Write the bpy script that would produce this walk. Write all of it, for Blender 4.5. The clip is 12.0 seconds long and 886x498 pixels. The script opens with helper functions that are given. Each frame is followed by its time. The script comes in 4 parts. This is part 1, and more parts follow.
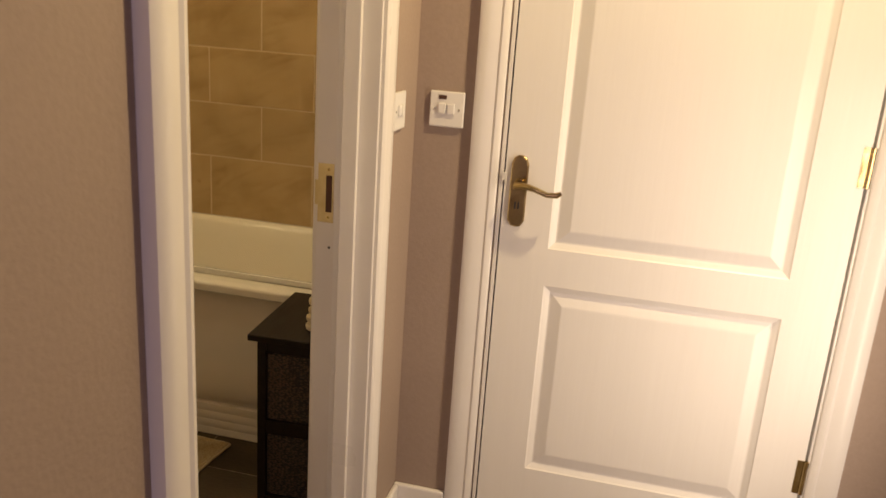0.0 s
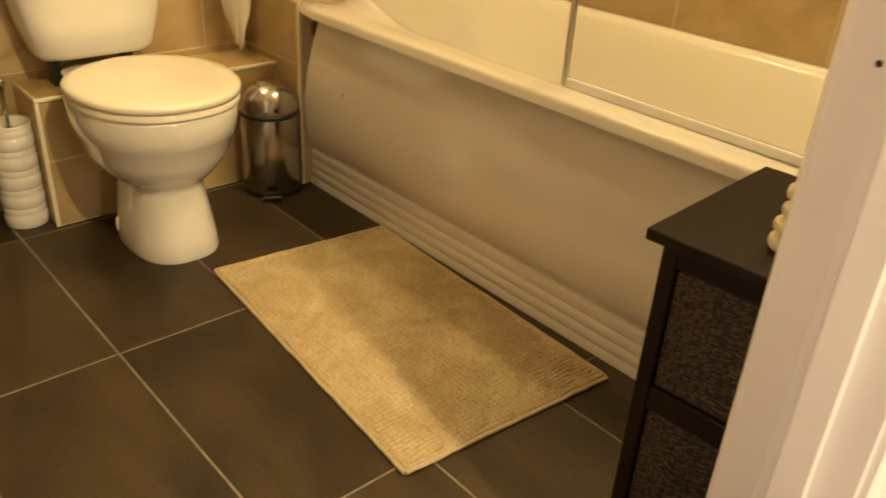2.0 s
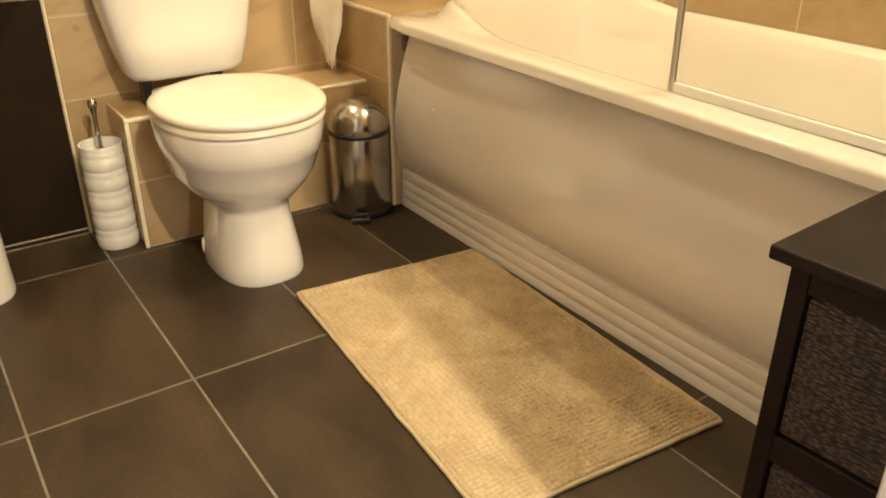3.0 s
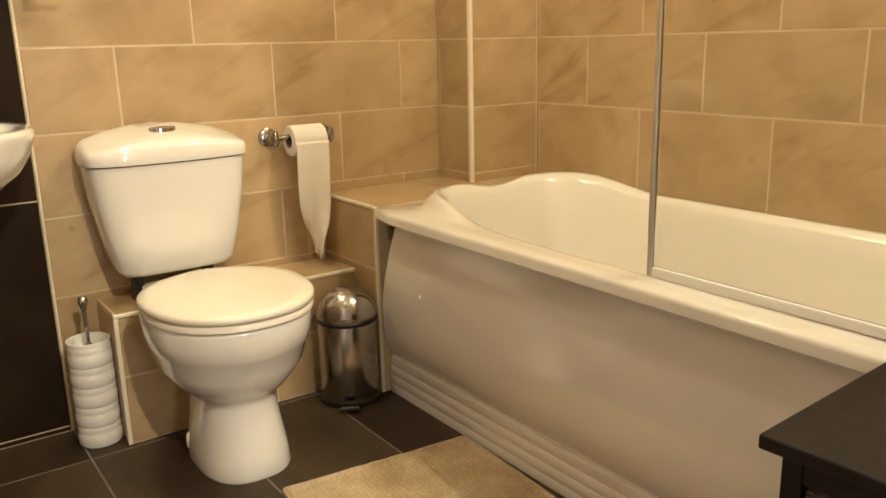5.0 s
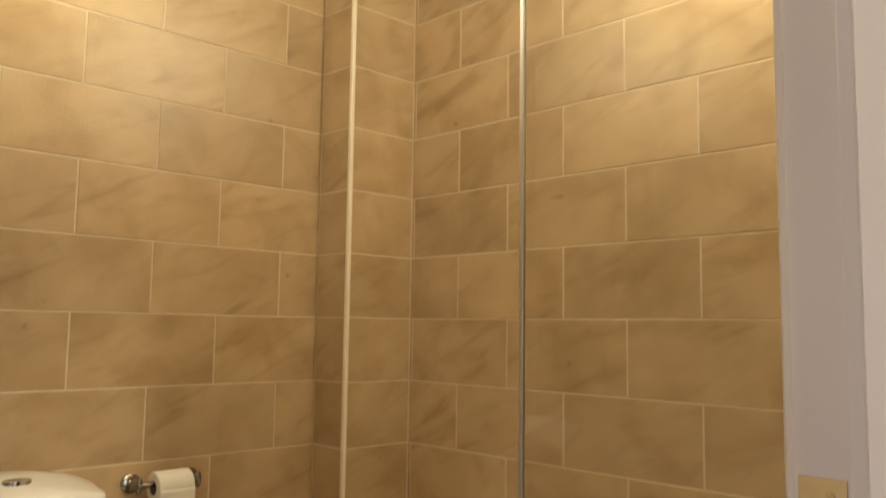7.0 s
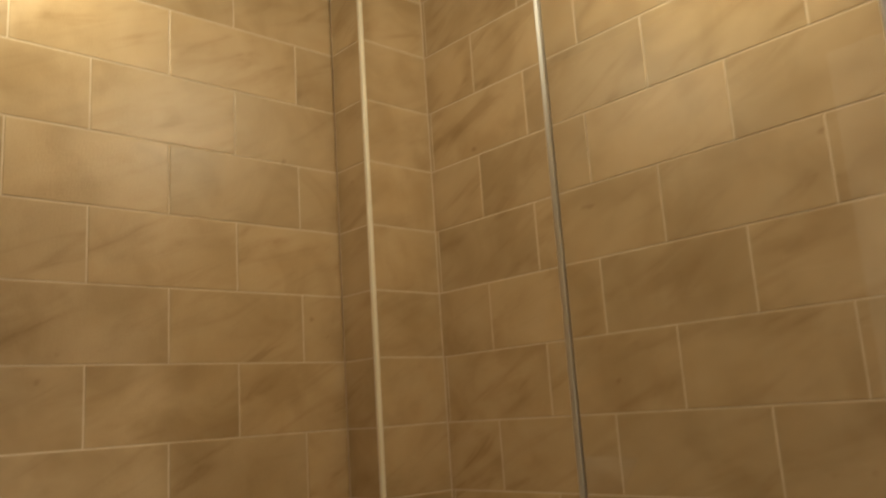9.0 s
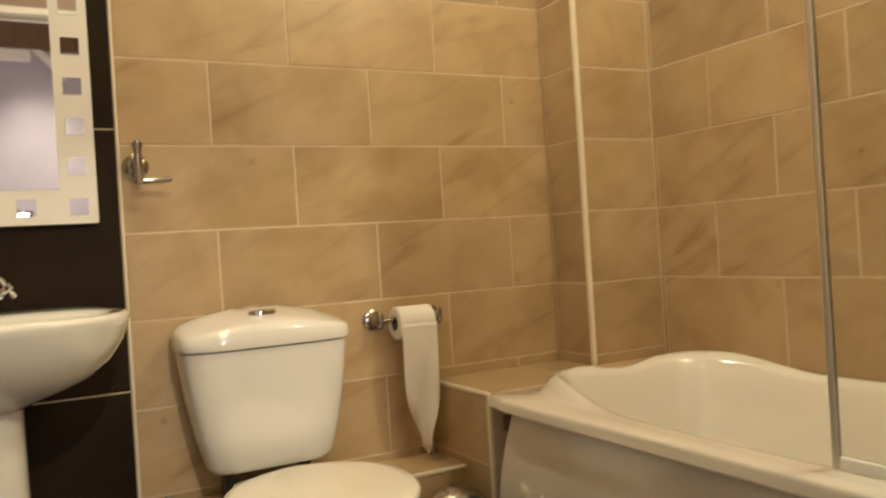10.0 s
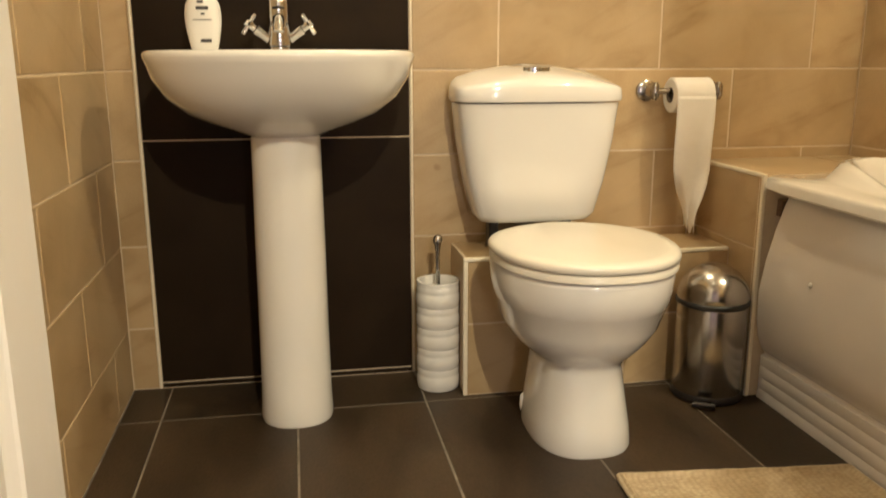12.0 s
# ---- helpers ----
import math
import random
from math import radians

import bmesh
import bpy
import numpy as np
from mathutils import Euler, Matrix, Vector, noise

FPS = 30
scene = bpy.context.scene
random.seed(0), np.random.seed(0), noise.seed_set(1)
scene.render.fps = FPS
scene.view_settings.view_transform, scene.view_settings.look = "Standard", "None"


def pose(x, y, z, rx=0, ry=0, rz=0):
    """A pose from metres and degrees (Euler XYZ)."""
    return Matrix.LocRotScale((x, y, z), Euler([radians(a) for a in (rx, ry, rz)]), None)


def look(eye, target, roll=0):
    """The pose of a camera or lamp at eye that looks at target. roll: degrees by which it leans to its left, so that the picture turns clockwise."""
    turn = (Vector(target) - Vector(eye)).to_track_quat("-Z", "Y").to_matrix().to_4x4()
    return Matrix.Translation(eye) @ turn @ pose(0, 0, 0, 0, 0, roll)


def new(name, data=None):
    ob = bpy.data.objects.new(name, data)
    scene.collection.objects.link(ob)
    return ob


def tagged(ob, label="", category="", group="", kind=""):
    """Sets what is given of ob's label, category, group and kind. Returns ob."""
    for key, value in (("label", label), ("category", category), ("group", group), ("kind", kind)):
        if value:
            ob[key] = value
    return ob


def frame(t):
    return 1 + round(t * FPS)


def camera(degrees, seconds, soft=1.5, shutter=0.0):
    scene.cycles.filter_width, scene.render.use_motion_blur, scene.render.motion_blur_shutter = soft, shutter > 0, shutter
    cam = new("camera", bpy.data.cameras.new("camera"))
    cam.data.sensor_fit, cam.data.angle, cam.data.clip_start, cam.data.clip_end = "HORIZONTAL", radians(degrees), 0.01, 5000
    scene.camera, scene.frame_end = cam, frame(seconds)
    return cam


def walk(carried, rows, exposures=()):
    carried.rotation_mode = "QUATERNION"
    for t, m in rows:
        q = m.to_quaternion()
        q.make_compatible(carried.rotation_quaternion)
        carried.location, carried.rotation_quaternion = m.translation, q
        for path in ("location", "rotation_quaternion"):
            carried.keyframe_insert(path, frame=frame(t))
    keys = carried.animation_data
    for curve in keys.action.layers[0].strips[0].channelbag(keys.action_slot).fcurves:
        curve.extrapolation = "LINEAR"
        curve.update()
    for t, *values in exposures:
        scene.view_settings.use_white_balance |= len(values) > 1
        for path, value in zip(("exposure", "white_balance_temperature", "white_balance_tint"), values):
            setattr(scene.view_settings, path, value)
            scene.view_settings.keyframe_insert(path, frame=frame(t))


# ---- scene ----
cam = camera(57.1, 12.0, shutter=0.3)
PATH = [
    (0, (2.668, -2.889, 1.409), (2.24, -1.02, 0.842), 3.9),
    (0.5, (2.587, -2.599, 1.296), (2.134, -0.766, 0.638), 4.0),
    (1, (2.495, -2.336, 1.203), (1.845, -0.613, 0.424), 4.4),
    (1.5, (2.378, -2.125, 1.114), (1.347, -0.65, 0.242), 3.7),
    (2, (2.284, -1.961, 1.044), (0.999, -0.762, 0.09), 3.6),
    (2.5, (2.239, -1.887, 0.986), (0.855, -0.837, -0.005), 3.0),
    (3, (2.217, -1.858, 0.967), (0.744, -0.845, 0.07), 0.1),
    (3.5, (2.217, -1.854, 0.964), (0.657, -0.827, 0.249), -2.8),
    (3.7, (2.214, -1.845, 0.977), (0.633, -0.817, 0.312), -3.3),
    (5.3, (2.23, -1.847, 1.0), (0.649, -0.705, 0.556), -0.9),
    (5.5, (2.244, -1.842, 1.012), (0.667, -0.68, 0.61), -0.6),
    (6, (2.248, -1.846, 1.072), (0.708, -0.591, 0.84), 0.7),
    (6.5, (2.256, -1.873, 1.123), (0.771, -0.533, 1.108), 0.8),
    (7, (2.27, -1.897, 1.177), (0.845, -0.508, 1.371), 0.8),
    (7.2, (2.264, -1.911, 1.187), (0.867, -0.506, 1.458), 1.0),
    (8.8, (2.179, -1.838, 1.06), (0.798, -0.46, 1.498), -3.3),
    (9, (2.153, -1.805, 1.033), (0.712, -0.475, 1.424), -3.8),
    (9.5, (2.101, -1.758, 0.979), (0.478, -0.604, 1.166), -4.1),
    (10, (2.046, -1.752, 0.922), (0.282, -0.81, 0.916), -3.6),
    (10.5, (2.034, -1.76, 0.883), (0.176, -1.033, 0.739), -1.7),
    (11, (2.026, -1.785, 0.866), (0.119, -1.23, 0.628), -0.0),
    (11.5, (2.026, -1.797, 0.854), (0.102, -1.36, 0.527), 0.3),
    (11.8, (2.027, -1.796, 0.831), (0.103, -1.419, 0.436), -0.2),
    (12, (2.034, -1.796, 0.815), (0.117, -1.451, 0.361), -0.1),
]
EXPOSURES = [(0.0, -1.2, 7000, 15), (0.5, -1.15, 6400, 12), (1.0, -0.95, 6600, 11), (1.5, -0.62, 7800, 8), (2.0, -0.12, 7500, 8), (2.5, 0.22, 6400, 10), (3.0, 0.42, 5800, 12), (3.5, 0.1, 5700, 12),
             (5.5, 0.03, 5450, 13), (6.0, -0.14, 5450, 13), (6.5, -0.31, 5450, 13), (7.0, -0.74, 5450, 13), (9.0, -1.18, 5450, 13), (9.5, -0.86, 5450, 13), (10.0, -0.42, 5450, 13), (10.5, -0.12, 5450, 13),
             (11.0, 0.0, 5450, 13), (11.5, 0.03, 5450, 13), (12.0, 0.03, 5450, 13)]
walk(cam, [(t, look(eye, target, roll)) for t, eye, target, roll in PATH], EXPOSURES)

# ---- world and lights ----
world = bpy.data.worlds.new("world")
scene.world = world
world.use_nodes = True
world.node_tree.nodes["Background"].inputs[0].default_value = (0.9, 0.85, 0.8, 1)
world.node_tree.nodes["Background"].inputs[1].default_value = 0.02

BATH_LIGHT = (1.0, 0.83, 0.465)
HALL_LIGHT = (1.0, 0.82, 1.12)
FILL_LIGHT = (1.0, 0.86, 0.70)
WARM_LIGHT = (1.0, 0.80, 0.45)
DOWNLIGHTS = ((0.31, -1.33, 29.0), (1.43, -0.26, 54.0), (1.35, -1.50, 3.0))
CEILING = 2.50


def lamp(name, kind, m, energy, color):
    data = bpy.data.lights.new(name, kind)
    data.energy, data.color = energy, color
    ob = new(name, data)
    ob.matrix_world = m
    return ob


for lx, ly, watts in DOWNLIGHTS:
    bulb = lamp("downlight_lamp", "POINT", pose(lx, ly, CEILING - 0.07), watts, BATH_LIGHT)
    bulb.data.shadow_soft_size = 0.03
# daylight from the window at the end of the hall, an added low fill, and a warm downlight in the hall ceiling
day = lamp("window_light", "AREA", pose(2.80, -4.17, 1.15, 90, 0, 0), 8.0, HALL_LIGHT)
day.data.shape, day.data.size, day.data.size_y = "RECTANGLE", 0.8, 1.6
# fill turned towards the hall door to brighten its foot; no known source there
side = lamp("low_fill_light", "AREA", pose(3.360, -1.50, 0.78, 0, 90, -42), 8.5, FILL_LIGHT)
side.data.shape, side.data.size, side.data.size_y, side.data.spread = "RECTANGLE", 0.98, 0.09, radians(120)
HALL_SPOT = Vector((3.12, -1.445, CEILING - 0.03))
hall_bulb = lamp("hall_lamp", "SPOT", look(HALL_SPOT, HALL_SPOT + Vector((-0.42, 0.07, -1.0))), 225.0, WARM_LIGHT)
hall_bulb.data.spot_size, hall_bulb.data.spot_blend, hall_bulb.data.shadow_soft_size = radians(108), 0.6, 0.03


# ---- materials ----
def material(name, color, rough=0.5, metal=0.0, second=None, scale=8.0, detail=5.0, stretch=(1, 1, 1), mix=0.5,
             bump=0.0, bump_scale=60.0, coat=0.0, rough_var=0.1, per_object=False, fine=0.0, spec=0.5):
    m = bpy.data.materials.new(name)
    m.use_nodes = True
    nt = m.node_tree
    n, l = nt.nodes, nt.links
    b = n["Principled BSDF"]
    b.inputs["Metallic"].default_value = metal
    b.inputs["Specular IOR Level"].default_value = spec
    b.inputs["Coat Weight"].default_value = coat
    b.inputs["Coat Roughness"].default_value = 0.025
    tc = n.new("ShaderNodeTexCoord")
    mp = n.new("ShaderNodeMapping")
    mp.inputs["Scale"].default_value = stretch
    l.new(tc.outputs["Object"], mp.inputs["Vector"])
    vec = mp.outputs["Vector"]
    if per_object:
        info = n.new("ShaderNodeObjectInfo")
        mul = n.new("ShaderNodeMath")
        mul.operation = "MULTIPLY"
        mul.inputs[1].default_value = 37.0
        l.new(info.outputs["Random"], mul.inputs[0])
        add = n.new("ShaderNodeVectorMath")
        add.operation = "ADD"
        l.new(vec, add.inputs[0])
        l.new(mul.outputs[0], add.inputs[1])
        vec = add.outputs[0]
    t1 = n.new("ShaderNodeTexNoise")
    t1.inputs["Scale"].default_value, t1.inputs["Detail"].default_value = scale, detail
    t1.inputs["Distortion"].default_value = 0.4
    l.new(vec, t1.inputs["Vector"])
    ramp = n.new("ShaderNodeValToRGB")
    second = second or tuple(c * 0.85 for c in color)
    ramp.color_ramp.elements[0].position, ramp.color_ramp.elements[1].position = 0.5 - mix / 2, 0.5 + mix / 2
    ramp.color_ramp.elements[0].color, ramp.color_ramp.elements[1].color = (*second, 1), (*color, 1)
    l.new(t1.outputs["Fac"], ramp.inputs["Fac"])
    out = ramp.outputs["Color"]
    t2 = n.new("ShaderNodeTexNoise")
    t2.inputs["Scale"].default_value, t2.inputs["Detail"].default_value = bump_scale, 4.0
    l.new(vec, t2.inputs["Vector"])
    if fine:
        r2 = n.new("ShaderNodeMapRange")
        r2.inputs["From Min"].default_value, r2.inputs["From Max"].default_value = 0.3, 0.7
        r2.inputs["To Min"].default_value, r2.inputs["To Max"].default_value = 1 - fine, 1 + fine
        l.new(t2.outputs["Fac"], r2.inputs["Value"])
        mx = n.new("ShaderNodeVectorMath")
        mx.operation = "SCALE"
        l.new(out, mx.inputs[0])
        l.new(r2.outputs["Result"], mx.inputs["Scale"])
        out = mx.outputs[0]
    l.new(out, b.inputs["Base Color"])
    rr = n.new("ShaderNodeMapRange")
    rr.inputs["To Min"].default_value, rr.inputs["To Max"].default_value = max(0.02, rough - rough_var), min(1, rough + rough_var)
    l.new(t1.outputs["Fac"], rr.inputs["Value"])
    l.new(rr.outputs["Result"], b.inputs["Roughness"])
    if bump:
        bp = n.new("ShaderNodeBump")
        bp.inputs["Strength"].default_value, bp.inputs["Distance"].default_value = 1.0, bump
        l.new(t2.outputs["Fac"], bp.inputs["Height"])
        l.new(bp.outputs["Normal"], b.inputs["Normal"])
    return m


def veined_tile(name, base, dark, pale, rough, axis):
    """Sandstone-look ceramic: soft clouds, slanting veins and a few brown specks; each tile takes its own cut of the pattern."""
    m = bpy.data.materials.new(name)
    m.use_nodes = True
    n, l = m.node_tree.nodes, m.node_tree.links
    b = n["Principled BSDF"]
    tc, info = n.new("ShaderNodeTexCoord"), n.new("ShaderNodeObjectInfo")
    mul = n.new("ShaderNodeMath")
    mul.operation, mul.inputs[1].default_value = "MULTIPLY", 53.0
    l.new(info.outputs["Random"], mul.inputs[0])
    add = n.new("ShaderNodeVectorMath")
    l.new(tc.outputs["Object"], add.inputs[0])
    l.new(mul.outputs[0], add.inputs[1])
    mp = n.new("ShaderNodeMapping")
    mp.inputs["Rotation"].default_value = (radians(-24), 0, 0) if axis == "x" else (0, radians(24), 0)
    l.new(add.outputs[0], mp.inputs["Vector"])
    ms = n.new("ShaderNodeMapping")
    ms.inputs["Scale"].default_value = (2.6, 2.6, 12.0)
    l.new(mp.outputs[0], ms.inputs["Vector"])
    cloud, vein, speck, grain = (n.new("ShaderNodeTexNoise") for _ in range(4))
    for tex, sc, det, dist in ((cloud, 5.0, 4.0, 0.5), (vein, 1.1, 5.0, 1.1), (speck, 17.0, 1.0, 0.0), (grain, 160.0, 3.0, 0.0)):
        tex.inputs["Scale"].default_value, tex.inputs["Detail"].default_value, tex.inputs["Distortion"].default_value = sc, det, dist
    l.new(ms.outputs[0], vein.inputs["Vector"])
    for tex in (cloud, speck, grain):
        l.new(add.outputs[0], tex.inputs["Vector"])

    def ramp(src, stops):
        r = n.new("ShaderNodeValToRGB")
        while len(r.color_ramp.elements) < len(stops):
            r.color_ramp.elements.new(0.5)
        for e, (p, c) in zip(r.color_ramp.elements, stops):
            e.position, e.color = p, (*c, 1)
        l.new(src, r.inputs["Fac"])
        return r.outputs["Color"]

    def mult(a, bb):
        x = n.new("ShaderNodeMix")
        x.data_type, x.blend_type = "RGBA", "MULTIPLY"
        x.inputs[0].default_value = 1.0
        l.new(a, x.inputs[6])
        l.new(bb, x.inputs[7])
        return x.outputs[2]

    one = (1, 1, 1)
    ground = ramp(cloud.outputs["Fac"], ((0.32, dark), (0.52, base), (0.72, pale)))
    veins = ramp(vein.outputs["Fac"], ((0.28, (0.78, 0.735, 0.645)), (0.365, (0.93, 0.905, 0.865)), (0.47, one), (0.70, (1.05, 1.04, 1.02))))
    specks = ramp(speck.outputs["Fac"], ((0.17, (0.76, 0.69, 0.61)), (0.23, one)))
    tone = n.new("ShaderNodeMapRange")
    tone.inputs["To Min"].default_value, tone.inputs["To Max"].default_value = 0.92, 1.06
    l.new(info.outputs["Random"], tone.inputs["Value"])
    sc = n.new("ShaderNodeVectorMath")
    sc.operation = "SCALE"
    l.new(mult(mult(ground, veins), specks), sc.inputs[0])
    l.new(tone.outputs[0], sc.inputs["Scale"])
    l.new(sc.outputs[0], b.inputs["Base Color"])
    rr = n.new("ShaderNodeMapRange")
    rr.inputs["To Min"].default_value, rr.inputs["To Max"].default_value = rough - 0.08, rough + 0.1
    l.new(cloud.outputs["Fac"], rr.inputs["Value"])
    l.new(rr.outputs[0], b.inputs["Roughness"])
    bp = n.new("ShaderNodeBump")
    bp.inputs["Distance"].default_value = 0.0005
    l.new(grain.outputs["Fac"], bp.inputs["Height"])
    l.new(bp.outputs[0], b.inputs["Normal"])
    return m


SAND = ((0.452, 0.329, 0.176), (0.375, 0.262, 0.128), (0.492, 0.366, 0.206))
tile_x = veined_tile("sand_tile_x", *SAND, 0.36, "x")
tile_y = veined_tile("sand_tile_y", *SAND, 0.36, "y")
dark_tile = material("dark_wall_tile", (0.024, 0.0150, 0.0080), 0.5, second=(0.0155, 0.0095, 0.0052), scale=6, bump=0.0004, bump_scale=90, per_object=True, spec=0.08)
floor_tile = material("dark_floor_tile", (0.068, 0.0455, 0.0250), 0.47, second=(0.022, 0.0150, 0.0090), scale=3.6, detail=9, mix=0.42, stretch=(0.7, 1.6, 1),
                      bump=0.0006, bump_scale=120, per_object=True, fine=0.14, rough_var=0.14, spec=0.24)
grout = material("cream_grout", (0.66, 0.55, 0.39), 0.85, second=(0.54, 0.43, 0.29), scale=20, bump=0.0006)
floor_grout = material("grey_grout", (0.27, 0.23, 0.18), 0.9, second=(0.13, 0.11, 0.085), scale=25, bump=0.0006)
trim_mat = material("cream_trim", (0.84, 0.77, 0.62), 0.35, second=(0.78, 0.70, 0.54), scale=12)
porcelain = material("white_porcelain", (0.80, 0.78, 0.74), 0.10, second=(0.77, 0.745, 0.70), scale=3, coat=0.8, rough_var=0.03)
acrylic = material("white_acrylic", (0.82, 0.79, 0.73), 0.16, second=(0.79, 0.755, 0.69), scale=3, coat=0.8, rough_var=0.04)
panel_mat = material("bath_panel_plastic", (0.74, 0.695, 0.655), 0.20, second=(0.70, 0.655, 0.615), scale=3, coat=1.0, rough_var=0.04)
seat_mat = material("seat_plastic", (0.80, 0.75, 0.65), 0.22, second=(0.77, 0.72, 0.61), scale=4, rough_var=0.04)
paint = material("white_gloss_paint", (0.80, 0.77, 0.73), 0.30, second=(0.75, 0.715, 0.675), scale=4, bump=0.0003, bump_scale=70, rough_var=0.07)
door_paint = material("embossed_door_paint", (0.81, 0.78, 0.735), 0.34, second=(0.795, 0.763, 0.718), scale=5, stretch=(6, 6, 0.4), bump=0.0005,
                      bump_scale=14, rough_var=0.06)
wall_paint = material("taupe_wall_paint", (0.37, 0.285, 0.230), 0.75, second=(0.335, 0.255, 0.205), scale=3, bump=0.0006, bump_scale=110, fine=0.03)
# east hall wall: the lilac tint puts bluish daylight into the paint colour
bluish_lit_paint = material("bluish_lit_wall_paint", (0.44, 0.41, 0.50), 0.75, second=(0.40, 0.37, 0.455), scale=3, bump=0.0006, bump_scale=110, fine=0.03)
ceiling_paint = material("ceiling_paint", (0.66, 0.62, 0.56), 0.85, second=(0.62, 0.58, 0.52), scale=4, bump=0.0005)
carpet = material("hall_carpet", (0.30, 0.25, 0.20), 0.95, second=(0.20, 0.165, 0.13), scale=60, bump=0.004, bump_scale=300, fine=0.2)
chrome = material("chrome", (0.70, 0.70, 0.71), 0.12, 1.0, second=(0.60, 0.60, 0.61), scale=10, rough_var=0.05)
steel = material("brushed_steel", (0.50, 0.47, 0.43), 0.20, 1.0, second=(0.42, 0.39, 0.355), scale=14, stretch=(1, 1, 0.1), rough_var=0.06)
brass = material("aged_brass", (0.58, 0.46, 0.24), 0.19, 1.0, second=(0.36, 0.25, 0.11), scale=25, rough_var=0.1)
pale_brass = material("pale_brass", (0.66, 0.56, 0.36), 0.3, 1.0, second=(0.5, 0.40, 0.22), scale=30, rough_var=0.1)
# chrome of hook and roll holder, darkened in colour for the dim room it mirrors
dim_chrome = material("chrome_dim_reflections", (0.40, 0.37, 0.335), 0.17, 1.0, second=(0.30, 0.275, 0.245), scale=16, rough_var=0.06)
cardboard = material("grey_cardboard", (0.20, 0.155, 0.11), 0.9, second=(0.14, 0.105, 0.075), scale=40)
satin = material("satin_aluminium", (0.72, 0.70, 0.68), 0.38, 1.0, second=(0.62, 0.60, 0.58), scale=10, stretch=(1, 1, 0.1), rough_var=0.06)
black_plastic = material("black_plastic", (0.018, 0.016, 0.015), 0.4, second=(0.012, 0.011, 0.010), scale=9)
dark_hole = material("bare_timber_socket", (0.10, 0.045, 0.028), 0.8, second=(0.06, 0.026, 0.016), scale=30)
espresso = material("espresso_wood", (0.018, 0.011, 0.0075), 0.5, spec=0.16, second=(0.011, 0.007, 0.005), scale=9, stretch=(8, 1, 8), bump=0.0004, bump_scale=40)
timber = material("bare_timber", (0.20, 0.115, 0.06), 0.7, second=(0.12, 0.065, 0.033), scale=10, stretch=(6, 6, 0.6), bump=0.0005)
paper = material("toilet_paper", (0.84, 0.80, 0.74), 0.9, second=(0.80, 0.755, 0.69), scale=30, bump=0.0006, bump_scale=200)
white_plastic = material("white_plastic", (0.80, 0.78, 0.75), 0.32, second=(0.77, 0.75, 0.71), scale=6)
ink = material("grey_ink", (0.06, 0.055, 0.06), 0.6)
frosted = material("frosted_white_glass", (0.83, 0.81, 0.77), 0.38, second=(0.81, 0.79, 0.75), scale=5, rough_var=0.03)
silver = material("silvered_mirror", (0.90, 0.90, 0.90), 0.015, 1.0, second=(0.89, 0.89, 0.89), rough_var=0.008)
pebble_mat = material("pale_ornament", (0.70, 0.62, 0.46), 0.5, second=(0.58, 0.49, 0.33), scale=25, bump=0.001)
lamp_glass = bpy.data.materials.new("lamp_glow")
lamp_glass.use_nodes = True
lamp_glass.node_tree.nodes["Principled BSDF"].inputs["Emission Color"].default_value = (*BATH_LIGHT, 1)
lamp_glass.node_tree.nodes["Principled BSDF"].inputs["Emission Strength"].default_value = 6.0
day_glow = bpy.data.materials.new("daylight_backdrop")
day_glow.use_nodes = True
day_glow.node_tree.nodes["Principled BSDF"].inputs["Emission Color"].default_value = (*HALL_LIGHT, 1)
day_glow.node_tree.nodes["Principled BSDF"].inputs["Emission Strength"].default_value = 1.5
glass = bpy.data.materials.new("clear_glass")
glass.use_nodes = True
gb = glass.node_tree.nodes["Principled BSDF"]
gb.inputs["Base Color"].default_value = (0.975, 0.975, 0.965, 1)
gb.inputs["Transmission Weight"].default_value, gb.inputs["Roughness"].default_value, gb.inputs["IOR"].default_value = 1.0, 0.0, 1.45


def woven(name, pale, dark, scale):
    """Basket weave of twisted paper cord, as relief and colour."""
    m = bpy.data.materials.new(name)
    m.use_nodes = True
    n, l = m.node_tree.nodes, m.node_tree.links
    b = n["Principled BSDF"]
    tc, mp, no = n.new("ShaderNodeTexCoord"), n.new("ShaderNodeMapping"), n.new("ShaderNodeTexVoronoi")
    mp.inputs["Scale"].default_value = (scale * 0.62, scale * 0.62, scale * 1.5)
    no.inputs["Scale"].default_value, no.inputs["Randomness"].default_value = 1.0, 0.75
    l.new(tc.outputs["Object"], mp.inputs["Vector"])
    l.new(mp.outputs[0], no.inputs["Vector"])
    r = n.new("ShaderNodeValToRGB")
    r.color_ramp.elements[0].position, r.color_ramp.elements[1].position = 0.15, 0.62
    r.color_ramp.elements[0].color, r.color_ramp.elements[1].color = (*pale, 1), (*dark, 1)
    l.new(no.outputs["Distance"], r.inputs["Fac"])
    l.new(r.outputs[0], b.inputs["Base Color"])
    b.inputs["Roughness"].default_value = 0.55
    bp = n.new("ShaderNodeBump")
    bp.invert = True
    bp.inputs["Distance"].default_value = 0.003
    l.new(no.outputs["Distance"], bp.inputs["Height"])
    l.new(bp.outputs[0], b.inputs["Normal"])
    return m


weave = woven("dark_basket_weave", (0.105, 0.058, 0.034), (0.008, 0.005, 0.0035), 170.0)


